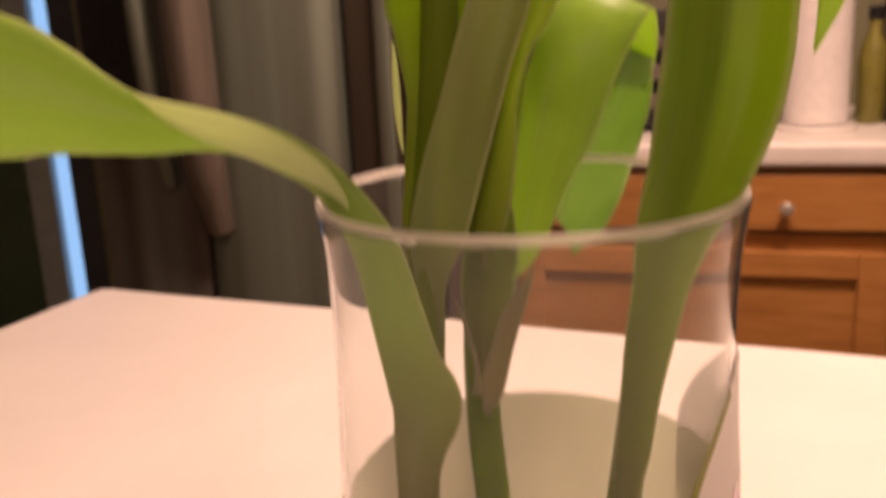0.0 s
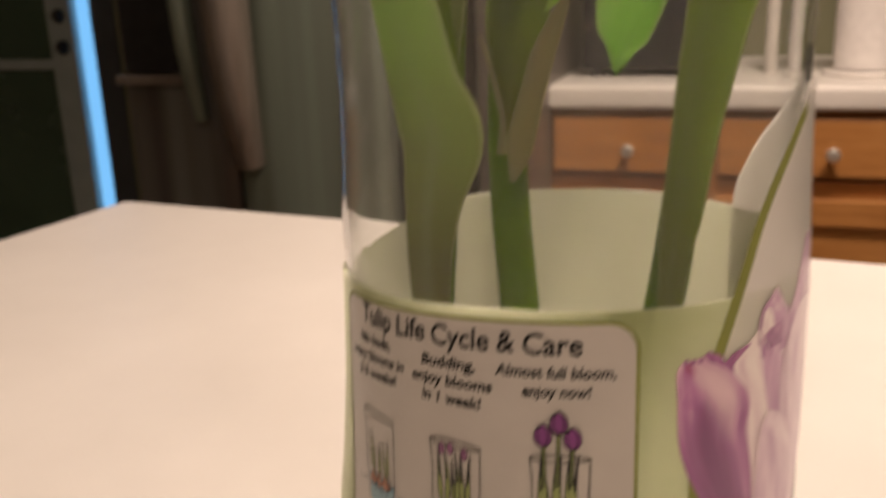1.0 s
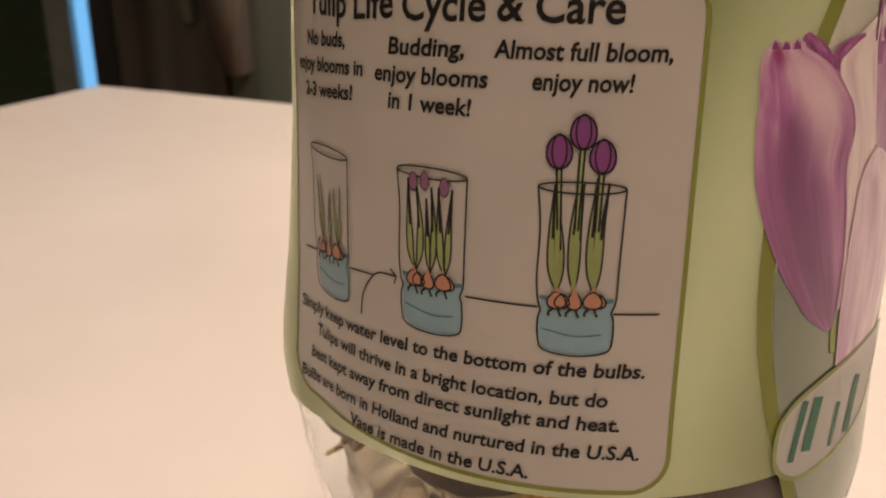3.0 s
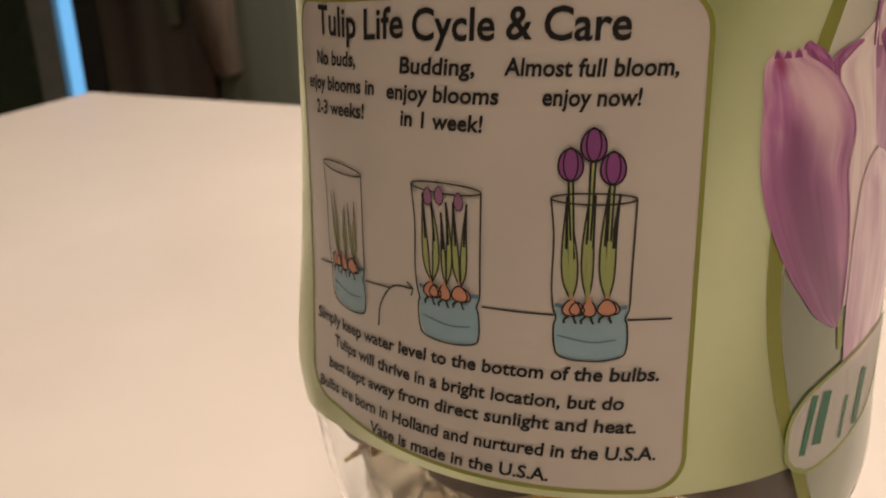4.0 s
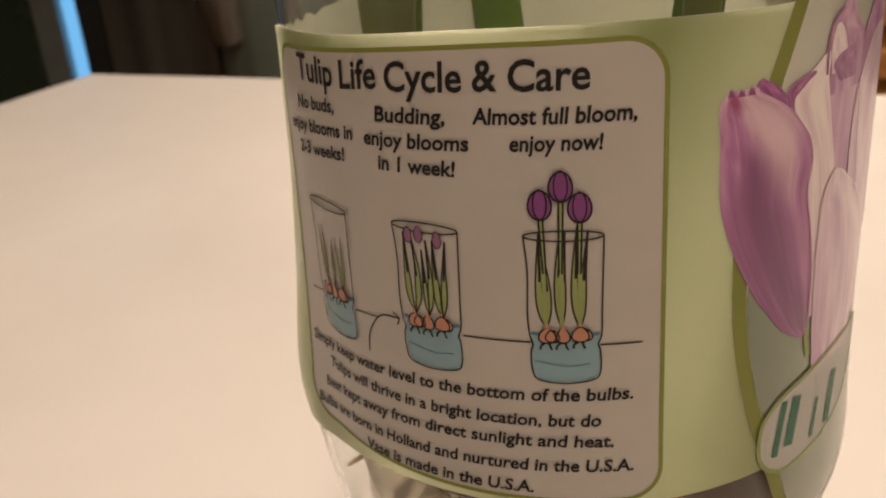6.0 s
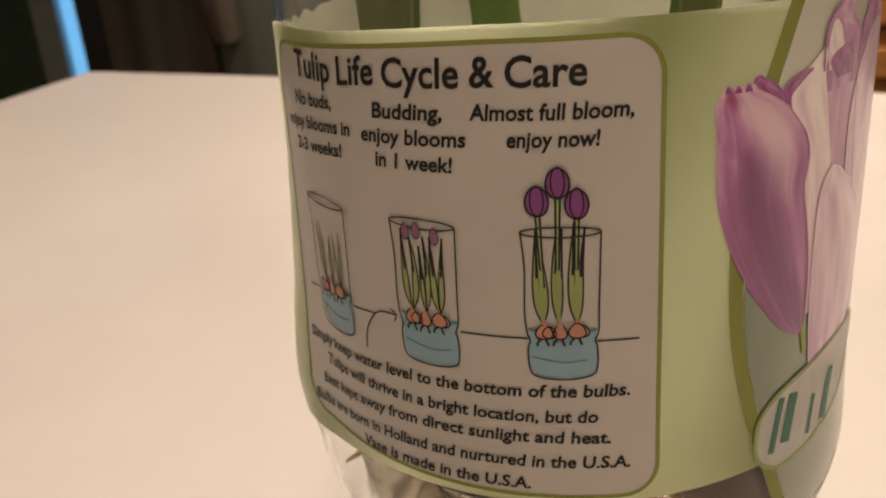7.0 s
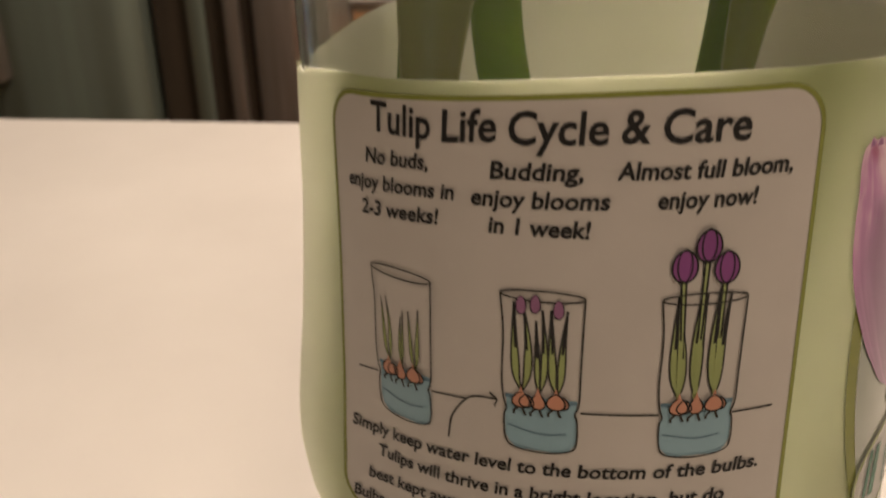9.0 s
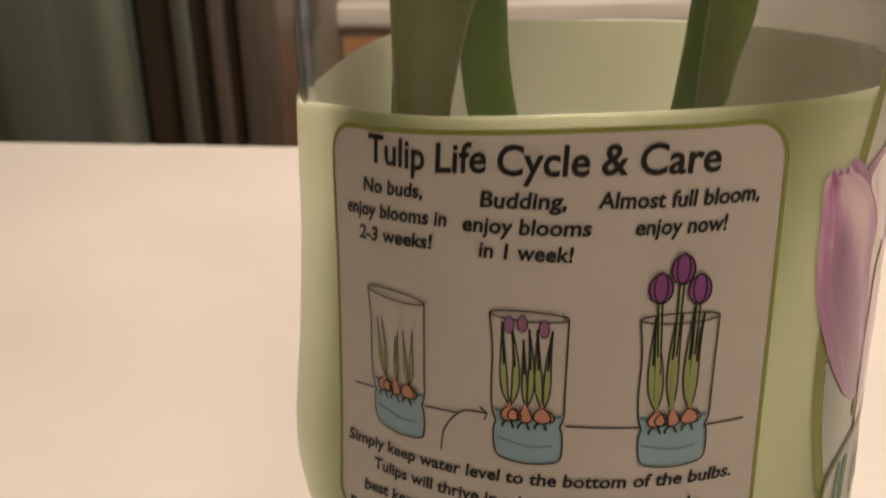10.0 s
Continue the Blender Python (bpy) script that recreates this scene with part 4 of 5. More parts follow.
# -- lettering, bent round the glass
def lettering(name, words, th0, th1, z0, z1, height, material=INK, bold=0.024, off=0.00024, slant=0.12, bow=0.0):
    """Words set from th0 to th1 along a baseline from z0 to z1, with lower-case letters fitted to the run."""
    cu = bpy.data.curves.new("lettering", "FONT")
    cu.body, cu.size, cu.shear, cu.offset = words, 1.0, slant, bold
    cu.resolution_u = 3
    tmp = bpy.data.objects.new("lettering", cu)
    scene.collection.objects.link(tmp)
    dg = bpy.context.evaluated_depsgraph_get()
    me = tmp.evaluated_get(dg).to_mesh()
    co = [v.co.copy() for v in me.vertices]
    fs = [tuple(p.vertices) for p in me.polygons]
    tmp.evaluated_get(dg).to_mesh_clear()
    bpy.data.objects.remove(tmp)
    x0, x1 = min(c.x for c in co), max(c.x for c in co)
    vs = []
    for c in co:
        u = (c.x - x0) / (x1 - x0)
        vs.append(on(th0 + (th1 - th0) * u, z0 + (z1 - z0) * u + c.y * height / 0.69 + bow * u * (1 - u), off))
    return link_mesh(name, vs, fs, material, panel)


for word, a, b, z0, z1 in (("Tulip", -0.815, -0.620, 0.1168, 0.1169), ("Life", -0.588, -0.443, 0.1169, 0.1176), ("Cycle", -0.414, -0.182, 0.1174, 0.1178), ("&", -0.154, -0.090, 0.1179, 0.1180), ("Care", -0.061, 0.143, 0.1179, 0.1179)):
    lettering("title_lettering", word, a, b, z0, z1, 0.0037, bold=0.017, slant=0.06)
lettering("care_lettering", "No buds,", -0.845, -0.630, 0.1125, 0.1132, 0.0019)
lettering("care_lettering", "enjoy blooms in", -0.925, -0.556, 0.1088, 0.1100, 0.0019)
lettering("care_lettering", "2-3 weeks!", -0.874, -0.602, 0.1055, 0.1066, 0.0019)
lettering("care_lettering", "Budding,", -0.461, -0.236, 0.1132, 0.1136, 0.0020)
lettering("care_lettering", "enjoy blooms", -0.510, -0.173, 0.1098, 0.1103, 0.0020)
lettering("care_lettering", "in 1 week!", -0.465, -0.215, 0.1066, 0.1068, 0.0020)
lettering("care_lettering", "Almost full bloom,", -0.160, 0.258, 0.1138, 0.1138, 0.0020)
lettering("care_lettering", "enjoy now!", -0.064, 0.174, 0.1104, 0.1104, 0.0020)
lettering("care_lettering", "Simply keep water level to the bottom of the bulbs.", -0.962, 0.252, 0.0720, 0.07475, 0.0019, bow=0.0030)
lettering("care_lettering", "Tulips will thrive in a bright location, but do", -0.853, 0.162, 0.0689, 0.0706, 0.0019, bow=0.0018)
lettering("care_lettering", "best kept away from direct sunlight and heat.", -0.900, 0.197, 0.0643, 0.0671, 0.0019, bow=0.0040)
lettering("care_lettering", "Bulbs are born in Holland and nurtured in the U.S.A.", -0.962, 0.253, 0.0600, 0.0630, 0.0019, bow=0.0044)
lettering("care_lettering", "Vase is made in the U.S.A.", -0.650, -0.038, 0.0583, 0.0593, 0.0019, bow=0.0008)


# -- the three drawings
def drawing(th, stage):
    """A sketched vase with bulbs in blue water; stage 0 shoots, 1 buds, 2 flowers. th is its middle."""
    W = 0.00023
    a, b = th - 0.106, th + 0.106
    drop = 0.0006 if stage == 0 else 0.0
    zt, zw, zb = 0.0992 - drop, 0.0842 - drop, 0.0776 - drop
    pen = Pen()
    pen.line([(a, zt), (a + 0.008, zt - 0.005), (a + 0.004, zw + 0.004), (a + 0.008, zw + 0.0008), (a + 0.016, zw - 0.0007), (a + 0.010, zw - 0.0018), (a + 0.012, zb + 0.0020), (a + 0.03, zb + 0.0005), (th, zb), (b - 0.03, zb + 0.0006), (b - 0.012, zb + 0.0020), (b - 0.012, zw - 0.0016), (b - 0.018, zw - 0.0006), (b - 0.008, zw + 0.001), (b - 0.006, zw + 0.005), (b, zt)], W, INK_SOFT, 0.00036, 60)
    pen.line([(th + 0.106 * math.cos(q), zt + 0.0007 * math.sin(q)) for q in np.linspace(0, 2 * math.pi, 33)], W, INK_SOFT, 0.00036)
    d = pen.done("vase_drawing", sleeve, ("sketched vase with green shoots", "sketched vase with closed buds", "sketched vase with three purple tulips")[stage])
    pen = Pen()
    pen.fill([(zw + 0.0012, a + 0.012, b - 0.012), (zw - 0.0006, a + 0.016, b - 0.016), (zw - 0.0016, a + 0.012, b - 0.012), (zb + 0.0020, a + 0.013, b - 0.013), (zb + 0.0006, a + 0.03, b - 0.03), (zb + 0.0001, a + 0.05, b - 0.05)], INK_BLUE)
    pen.line([(a + 0.02, zb + 0.0034), (th, zb + 0.0026), (b - 0.04, zb + 0.003)], W * 0.8, INK_BLUE_DARK, 0.00022, 10)
    pen.line([(a + 0.012, zw + 0.0010), (th - 0.03, zw + 0.0004), (th + 0.03, zw + 0.0005), (b - 0.014, zw + 0.0009)], W * 2.2, INK_BLUE_DARK, 0.00016, 12)
    pen.done("drawn_water", d, "pale blue drawn water")
    base = zw + 0.0017
    # leaves: (bulb, lean at the middle, lean at the tip, height, breadth)
    sets = [
        [(-0.050, -0.018, -0.026, 0.0092, 0.010), (-0.050, 0.004, -0.008, 0.0094, 0.009), (-0.004, -0.006, 0.0, 0.0072, 0.007), (-0.004, 0.004, 0.010, 0.0080, 0.007), (0.045, -0.014, -0.020, 0.0084, 0.009), (0.045, 0.008, 0.016, 0.0090, 0.010)],
        [(-0.050, -0.018, -0.022, 0.0122, 0.012), (-0.050, 0.016, 0.004, 0.0118, 0.012), (-0.004, -0.006, -0.010, 0.0100, 0.008), (-0.004, 0.012, 0.006, 0.0115, 0.010), (0.042, -0.014, -0.018, 0.0116, 0.012), (0.042, 0.010, 0.022, 0.0116, 0.011)],
        [(-0.052, -0.016, -0.014, 0.0136, 0.012), (-0.052, 0.008, -0.004, 0.0110, 0.009), (-0.010, -0.008, 0.004, 0.0150, 0.011), (-0.010, 0.006, 0.014, 0.0138, 0.008), (0.040, -0.012, -0.004, 0.0146, 0.012), (0.040, 0.010, 0.024, 0.0140, 0.009)],
    ][stage]
    for k, (x0, mid, tip, h, w) in enumerate(sets):
        x, w = th + x0, w * (0.85 if stage else 0.62)
        pen = Pen()
        off = 0.00016 + 0.00002 * k
        pen.fill([(base, x - 0.003, x + 0.003), (base + h * 0.16, x + mid * 0.75 - w * 0.75, x + mid * 0.75 + w * 0.75), (base + h * 0.35, x + mid - w, x + mid + w), (base + h * 0.62, x + mid * 0.9 + tip * 0.2 - w * 0.62, x + mid * 0.9 + tip * 0.2 + w * 0.62), (base + h, x + tip - 0.001, x + tip + 0.001)], INK_LEAF, off, 4, 12)
        for e in (-1, 1):
            pen.line([(x, base), (x + mid * 0.75 + e * w * 0.75, base + h * 0.16), (x + mid + e * w, base + h * 0.35), (x + mid * 0.9 + tip * 0.2 + e * w * 0.62, base + h * 0.62), (x + tip, base + h)], W * (0.5 if stage == 0 else 1.0), INK_SOFT, off + 0.00001, 14)
        if stage:
            pen.line([(x + mid * 0.8 + tip * 0.15, base + h * 0.5), (x + tip, base + h)], W * 1.3, INK, off + 0.00002)
        pen.done("drawn_leaf", d)
    if stage:
        for k in range(3):
            x = th + ((-0.052, -0.016, 0.042), (-0.059, -0.004, 0.044))[stage - 1][k]
            zf = ((0.0979, 0.0982, 0.0977), (0.1034, 0.1058, 0.1030))[stage - 1][k]
            pen = Pen()
            if stage == 2:
                pen.line([(th + (-0.052, -0.010, 0.040)[k], base), (x, zf - 0.0012)], W * 2.4, INK_LEAF, 0.00030)
                for e in (-1, 1):
                    pen.line([(th + (-0.052, -0.010, 0.040)[k] + e * 0.004, base + 0.008), (x + e * 0.006, zf - 0.0012)], W * 1.1, INK, 0.00031)
                pen.blob(x, zf, 0.00148, 0.0020, INK_PURPLE, 0.00040, W * 1.0, 0.06)
                pen.line([(x + 0.00085 * math.cos(q) / R0, zf + 0.00012 + 0.0020 * math.sin(q)) for q in np.linspace(0, 2 * math.pi, 25)], W * 0.8, INK, 0.00047)
            else:
                pen.blob(x, zf, 0.00064, 0.0012, INK_PURPLE_PALE, 0.00040, W * 0.5, 0.15)
            pen.done("drawn_flower", d)
    for k, (x0, rt) in enumerate(((-0.006, 0.00085), (-0.050, 0.0011), (0.040, 0.0011))):
        pen = Pen()
        x, z = th + x0, zw + 0.0008 + 0.0002 * (k == 2)
        if k:
            pen.blob(x + 0.014, z - 0.0001, rt * 0.8, 0.0009, INK_ORANGE, 0.00041, W * 0.9, 0.3)
        pen.blob(x, z, rt, 0.00112, INK_ORANGE, 0.00044 + 0.00002 * k, W * 0.9, 0.3)
        pen.fill([(z + 0.0008, x - 0.009, x + 0.009), (z + 0.0013, x - 0.004, x + 0.004), (z + 0.0019, x - 0.0008, x + 0.0008)], INK_ORANGE, 0.00052, 3, 6)
        for r in (-0.013, 0.009):
            pen.line([(x + r * 0.6, z - 0.0011), (x + r * 1.2 - 0.003, z - 0.0016), (x + r * 1.4, z - 0.0021)], W * 1.4, INK_SOFT, 0.00054, 5)
        pen.done("drawn_bulb", d)
    return d


for th, stage in ((-0.738, 0), (-0.328, 1), (0.067, 2)):
    drawing(th, stage)
for run, width, smooth in (([(-0.925, 0.0822), (-0.84, 0.0828)], 0.00022, 0), ([(-0.64, 0.0830), (-0.532, 0.0834)], 0.00022, 0), ([(-0.226, 0.0838), (-0.030, 0.0838)], 0.00026, 0), ([(0.160, 0.0834), (0.277, 0.0834)], 0.00026, 0)):
    pen = Pen()
    pen.line(run, width, INK_SOFT)
    pen.done("table_line", sleeve, "drawn table line")
pen = Pen()
pen.line([(-0.590, 0.0768), (-0.575, 0.0805), (-0.52, 0.0838), (-0.447, 0.0843)], 0.00024, INK_SOFT, smooth=16)
pen.line([(-0.466, 0.0851), (-0.444, 0.0843), (-0.452, 0.0832)], 0.00024, INK_SOFT)
pen.done("drawn_arrow", sleeve, "curved drawn arrow")

# -- white film with the printed tulip, rising to a pointed flap
FLAP = [(0.0425, 0.890, 1.06), (0.0470, 0.800, 1.40), (0.0515, 0.757, 1.90), (BOTTOM + 0.0003, 0.722, 2.25), (0.066, 0.650, 2.28), (0.075, 0.598, 2.28), (0.082, 0.573, 2.28), (0.0895, 0.562, 2.28), (0.098, 0.562, 2.28), (0.106, 0.585, 2.28), (0.115, 0.640, 2.28), (0.1185, 0.667, 2.28), (0.124, 0.712, 2.275), (0.130, 0.765, 2.25), (0.1365, 0.830, 2.17), (0.143, 0.925, 2.06), (0.1496, 1.055, 1.88), (0.154, 1.17, 1.74), (0.1572, 1.34, 1.62)]
film = sheet("tulip_film", FLAP, 0.00012, FILM_WHITE, sleeve, "white film with a printed purple tulip and a pointed tip", 40, 60)
sheet("film_backing", [(z, b, a) for z, a, b in FLAP if z > 0.1], -0.0003, FILM_WHITE, sleeve, "milky back of the pointed film", 30, 30)
pen = Pen()
pen.line([(a, z) for z, a, b in FLAP[:18]], 0.0023, OLIVE_LINE, 0.00017, 80)
pen.done("film_border", label="olive green stripe along the film")
sheet("printed_leaf", [(0.0445, 0.89, 1.05), (0.0490, 0.81, 1.30), (BOTTOM + 0.0006, 0.745, 1.42), (0.066, 0.675, 1.40), (0.076, 0.618, 1.36), (0.086, 0.592, 1.28), (0.092, 0.600, 1.1)], 0.0002, PHOTO_LEAF, film, "grey-green printed leaves", 20)
# back petals with their two spikes, the pale middle ones, then the dark tips and the big front petal
sheet("petal", [(0.0740, 0.90, 1.26), (0.085, 0.85, 1.32), (0.100, 0.825, 1.36), (0.112, 0.832, 1.37), (0.1150, 0.838, 1.36)], 0.00022, PETAL_SIDE, film, "tall lilac petal")
sheet("petal", [(0.1120, 0.838, 1.065), (0.1170, 0.835, 1.052), (0.1192, 0.838, 1.038), (0.1205, 0.843, 1.005), (0.1217, 0.858, 0.985), (0.1230, 0.900, 0.968), (0.1244, 0.925, 0.942)], 0.00025, PETAL_SIDE, film, "curled lilac petal tip", 16, 24)
sheet("petal", [(0.1120, 1.035, 1.37), (0.1170, 1.045, 1.37), (0.1192, 1.055, 1.36), (0.1216, 1.095, 1.33), (0.1260, 1.145, 1.31), (0.1310, 1.21, 1.27)], 0.00027, PETAL_SIDE, film, "tall pointed lilac petal", 14, 24)
sheet("petal", [(0.0800, 0.835, 1.00), (0.0950, 0.785, 0.955), (0.1050, 0.775, 0.900), (0.1120, 0.695, 0.862), (0.1148, 0.735, 0.850), (0.1166, 0.790, 0.852), (0.1180, 0.835, 0.848)], 0.00029, PETAL_CREAM, film, "cream flushed petal", 14, 30)
sheet("petal", [(0.1148, 0.862, 0.945), (0.1175, 0.853, 0.935), (0.1198, 0.860, 0.915), (0.1212, 0.874, 0.892)], 0.00030, PETAL_CREAM, film, "cream inside of the curled tip", 8, 14)
sheet("petal", [(0.1135, 0.905, 0.995), (0.1158, 0.868, 0.996), (0.1170, 0.890, 0.992), (0.1178, 0.950, 0.985)], 0.00032, PETAL_DARK, film, "dark curl inside the flower", 8, 14)
sheet("petal", [(0.0870, 1.06, 1.34), (0.1000, 1.01, 1.36), (0.1100, 1.02, 1.36), (0.1165, 1.10, 1.35), (0.1188, 1.18, 1.27)], 0.00031, PETAL_PALE, film, "pale lilac petal", 12, 24)
sheet("petal", [(0.1105, 0.620, 0.715), (0.1128, 0.615, 0.697), (0.1142, 0.598, 0.674), (0.1155, 0.580, 0.645), (0.1162, 0.582, 0.615), (0.1166, 0.594, 0.602)], 0.00033, PETAL_DARK, film, "dark purple petal tip", 8, 16)
sheet("petal", [(0.1105, 0.692, 0.720), (0.1129, 0.688, 0.712), (0.1140, 0.680, 0.735), (0.1150, 0.700, 0.765), (0.1156, 0.738, 0.790), (0.1160, 0.768, 0.790)], 0.00034, PETAL_DARK, film, "dark ragged petal edge", 8, 16)
sheet("petal", [(0.0774, 0.805, 0.835), (0.0800, 0.725, 0.842), (0.0836, 0.662, 0.842), (0.0871, 0.607, 0.838), (0.0938, 0.534, 0.818), (0.0998, 0.492, 0.788), (0.1046, 0.480, 0.800), (0.1072, 0.478, 0.782), (0.1093, 0.478, 0.749), (0.1121, 0.472, 0.696), (0.1138, 0.472, 0.640), (0.1149, 0.481, 0.596), (0.1156, 0.498, 0.586)], 0.00036, PETAL, film, "large purple front petal", 24, 52)
for a, z, w, h in ((0.505, 0.1155, 0.010, 0.0005), (0.535, 0.1154, 0.012, 0.0004), (0.566, 0.1154, 0.012, 0.0006)):
    sheet("petal", [(z - 0.0006, a - w, a + w), (z + h * 0.5, a - w * 0.6, a + w * 0.6), (z + h, a - 0.002, a + 0.002)], 0.00038, PETAL, film, "ragged petal rim", 4, 8)
sheet("petal", [(0.0700, 0.885, 1.14), (0.0780, 0.866, 1.21), (0.0880, 0.856, 1.22), (0.0955, 0.862, 1.12), (0.0985, 0.873, 1.03), (0.1005, 0.903, 0.975), (0.1013, 0.920, 0.937)], 0.00040, PETAL_PALE, film, "pale lower petal", 20, 30)
for run, width, mat, off in (([(0.842, 0.0800), (0.838, 0.0871), (0.818, 0.0938), (0.789, 0.0998), (0.801, 0.1040), (0.783, 0.1072), (0.749, 0.1093), (0.697, 0.1121)], 0.00024, PETAL_SHADE, 0.00044), ([(0.858, 0.088), (0.863, 0.0955), (0.876, 0.0985), (0.905, 0.1006), (0.932, 0.1014)], 0.00040, PETAL_CREAM, 0.00044), ([(0.838, 0.1150), (0.836, 0.1185), (0.843, 0.1206), (0.860, 0.1219), (0.900, 0.1232)], 0.00036, PETAL_DARK, 0.00040),
                             ([(1.050, 0.1193), (1.030, 0.1140), (1.045, 0.1050), (1.075, 0.0960)], 0.00022, PETAL_SHADE, 0.00044), ([(0.84, 0.0785), (0.85, 0.0755), (0.86, 0.0735)], 0.0012, INK_LEAF, 0.00034)):
    pen = Pen()
    pen.line(run, width, mat, off, 24)
    pen.done("petal_edge", film)
for z0 in (0.1300, 0.1335, 0.1372, 0.1405):
    pen = Pen()
    pen.line([(1.395, z0), (1.405, z0 + 0.0024)], 0.0007, INK_SOFT, 0.0003)
    pen.done("print_bar", film, "small grey print")
# maker's oval, its name as plain bars
pen = Pen()
oval = [(0.0560, 0.745, 0.80), (0.0575, 0.690, 0.96), (0.0602, 0.660, 1.12), (0.0650, 0.668, 1.22), (0.0680, 0.725, 1.26), (0.0696, 0.80, 1.27), (0.0710, 0.91, 1.27), (0.0722, 1.06, 1.25)]
pen.fill(oval, FILM_WHITE, 0.00044, 16, 30)
mark = pen.done("maker_mark", sleeve, "pale oval mark")
pen = Pen()
edge = [(a, z) for z, a, b in oval] + [(b, z) for z, a, b in oval[::-1]]
pen.line(edge + edge[:1], 0.0007, INK_LEAF, 0.00048, 60)
pen.done("mark_border", mark, "green outline")
for p, q, width in (((0.722, 0.0590), (0.762, 0.0678), 0.0012), ((0.782, 0.0598), (0.818, 0.0676), 0.0020), ((0.900, 0.0586), (0.930, 0.0650), 0.0009), ((0.995, 0.0590), (1.045, 0.0672), 0.0020)):
    pen = Pen()
    pen.line([p, q], width, LOGO_GREEN, 0.00052)
    pen.done("mark_bar", mark, "dark green bar")


# ---------------- tulip plants ----------------
def leaf(points, side, fold=0.25, material=LEAF, parent=None, label="", twist=0.0, cols=10, count=36, thick=0.0009, tip=0.02, ragged=0.0):
    """A thick-skinned leaf along (x, y, z, width) points; side is the way its breadth lies, fold how far it cups."""
    run = spline(points, count)
    vs, fs, uv = [], [], []
    n = cols + 1
    grid = []
    for k, q in enumerate(run):
        a, b = run[max(k - 1, 0)][:3], run[min(k + 1, count)][:3]
        t = (Vector(b) - Vector(a)).normalized()
        s = Vector(side)
        s = (s - t * s.dot(t)).normalized()
        ang = twist * k / count
        nn = t.cross(s)
        s2 = s * math.cos(ang) + nn * math.sin(ang)
        nn = t.cross(s2)
        w = max(q[3], 0.0006)
        row = []
        for c in range(n):
            u = 2 * c / cols - 1
            wave = ragged * math.sin(17 * k / count + 3 * u) * abs(u)
            row.append((Vector(q[:3]) + s2 * (u * w / 2) + nn * (fold * w * (u * u - 0.35) + wave), nn))
        grid.append(row)
    for sgn in (1, -1):
        for k, row in enumerate(grid):
            for c, (p, nn) in enumerate(row):
                u = 2 * c / cols - 1
                vs.append(p + nn * sgn * thick / 2 * (1 - 0.75 * u * u))
                uv.append((c / cols, k / count))
    m = n * (count + 1)
    for k in range(count):
        for c in range(cols):
            p = k * n + c
            fs.append((p, p + 1, p + n + 1, p + n))
            fs.append((m + p, m + p + n, m + p + n + 1, m + p + 1))
    for k in range(count):
        for c, flip in ((0, False), (cols, True)):
            p, q = k * n + c, (k + 1) * n + c
            f = (p, q, m + q, m + p)
            fs.append(f[::-1] if flip else f)
    for k in (0, count):
        for c in range(cols):
            p = k * n + c
            f = (p, m + p, m + p + 1, p + 1)
            fs.append(f if k else f[::-1])
    return link_mesh("leaf", vs, fs, material, parent, label, True, uvs=uv)


def stem(points, parent, material=STEM):
    ob = part("stem", tube_bm(points, 30, 14), material, parent, "", True)
    layer = ob.data.uv_layers.new(name="UVMap")
    for loop in ob.data.loops:
        co = ob.data.vertices[loop.vertex_index].co
        layer.data[loop.index].uv = ((math.atan2(co.y, co.x) + co.x * 40) * 0.2, co.z * 6)
    return ob


def lumpy(bm, at, amount, seed):
    for v in bm.verts:
        d = v.co - Vector(at)
        v.co += d.normalized() * amount * noise.noise(v.co * 130 + Vector((seed, 0, 0)))
    return bm


def bulb(at, parent, size, skin, label, bare=0.0):
    """A tulip bulb with a papery torn skin over its top and short thread roots; bare is how far the skin stops short of the foot."""
    seed = int(abs(at[0]) * 1e4)
    prof = [(0, -0.017), (0.007, -0.016), (0.0125, -0.012), (0.0150, -0.006), (0.0165, 0.0), (0.0158, 0.005), (0.0138, 0.010), (0.009, 0.016), (0.004, 0.021), (0, 0.022)]
    b = part("bulb", lumpy(lathe_bm([(r * size, z * size) for r, z in prof], 28, at), at, 0.0012, seed), skin, parent, label, True)
    rng = random.Random(seed + 7)
    cap = bmesh.new()
    rows, steps = 9, 36
    grid = []
    for k in range(steps):
        hem = bare + 0.004 * noise.noise((math.cos(k * 2 * math.pi / steps) * 2.1, math.sin(k * 2 * math.pi / steps) * 2.1, seed))
        col = []
        for i in range(rows + 1):
            z = hem + (0.0205 - hem) * i / rows
            r = float(np.interp(z, [q[1] for q in prof], [q[0] for q in prof])) * size + 0.0007
            a = 2 * math.pi * k / steps
            col.append(cap.verts.new((at[0] + r * math.cos(a), at[1] + r * math.sin(a), at[2] + z * size)))
        grid.append(col)
    for k in range(steps):
        for i in range(rows):
            p, q = grid[k], grid[(k + 1) % steps]
            cap.faces.new((p[i], q[i], q[i + 1], p[i + 1]))
    lumpy(cap, at, 0.0012, seed)
    part("papery_skin", cap, BULB_SKIN, b, "torn brown papery skin", True)
    for k in range(16):
        a = rng.uniform(0, 2 * math.pi)
        r = rng.uniform(0.002, 0.010) * size
        x, y, z = at[0] + r * math.cos(a), at[1] + r * math.sin(a), at[2] - 0.012 * size
        part("root", tube_bm([(x, y, z, 0.0008), (x + rng.uniform(-.002, .002), y + rng.uniform(-.002, .002), z - 0.0025, 0.0007), (x + rng.uniform(-.004, .004), y + rng.uniform(-.004, .004), z - rng.uniform(0.0035, 0.0055), 0.0004)], 6, 6), ROOTS, b, "", True)
    return b


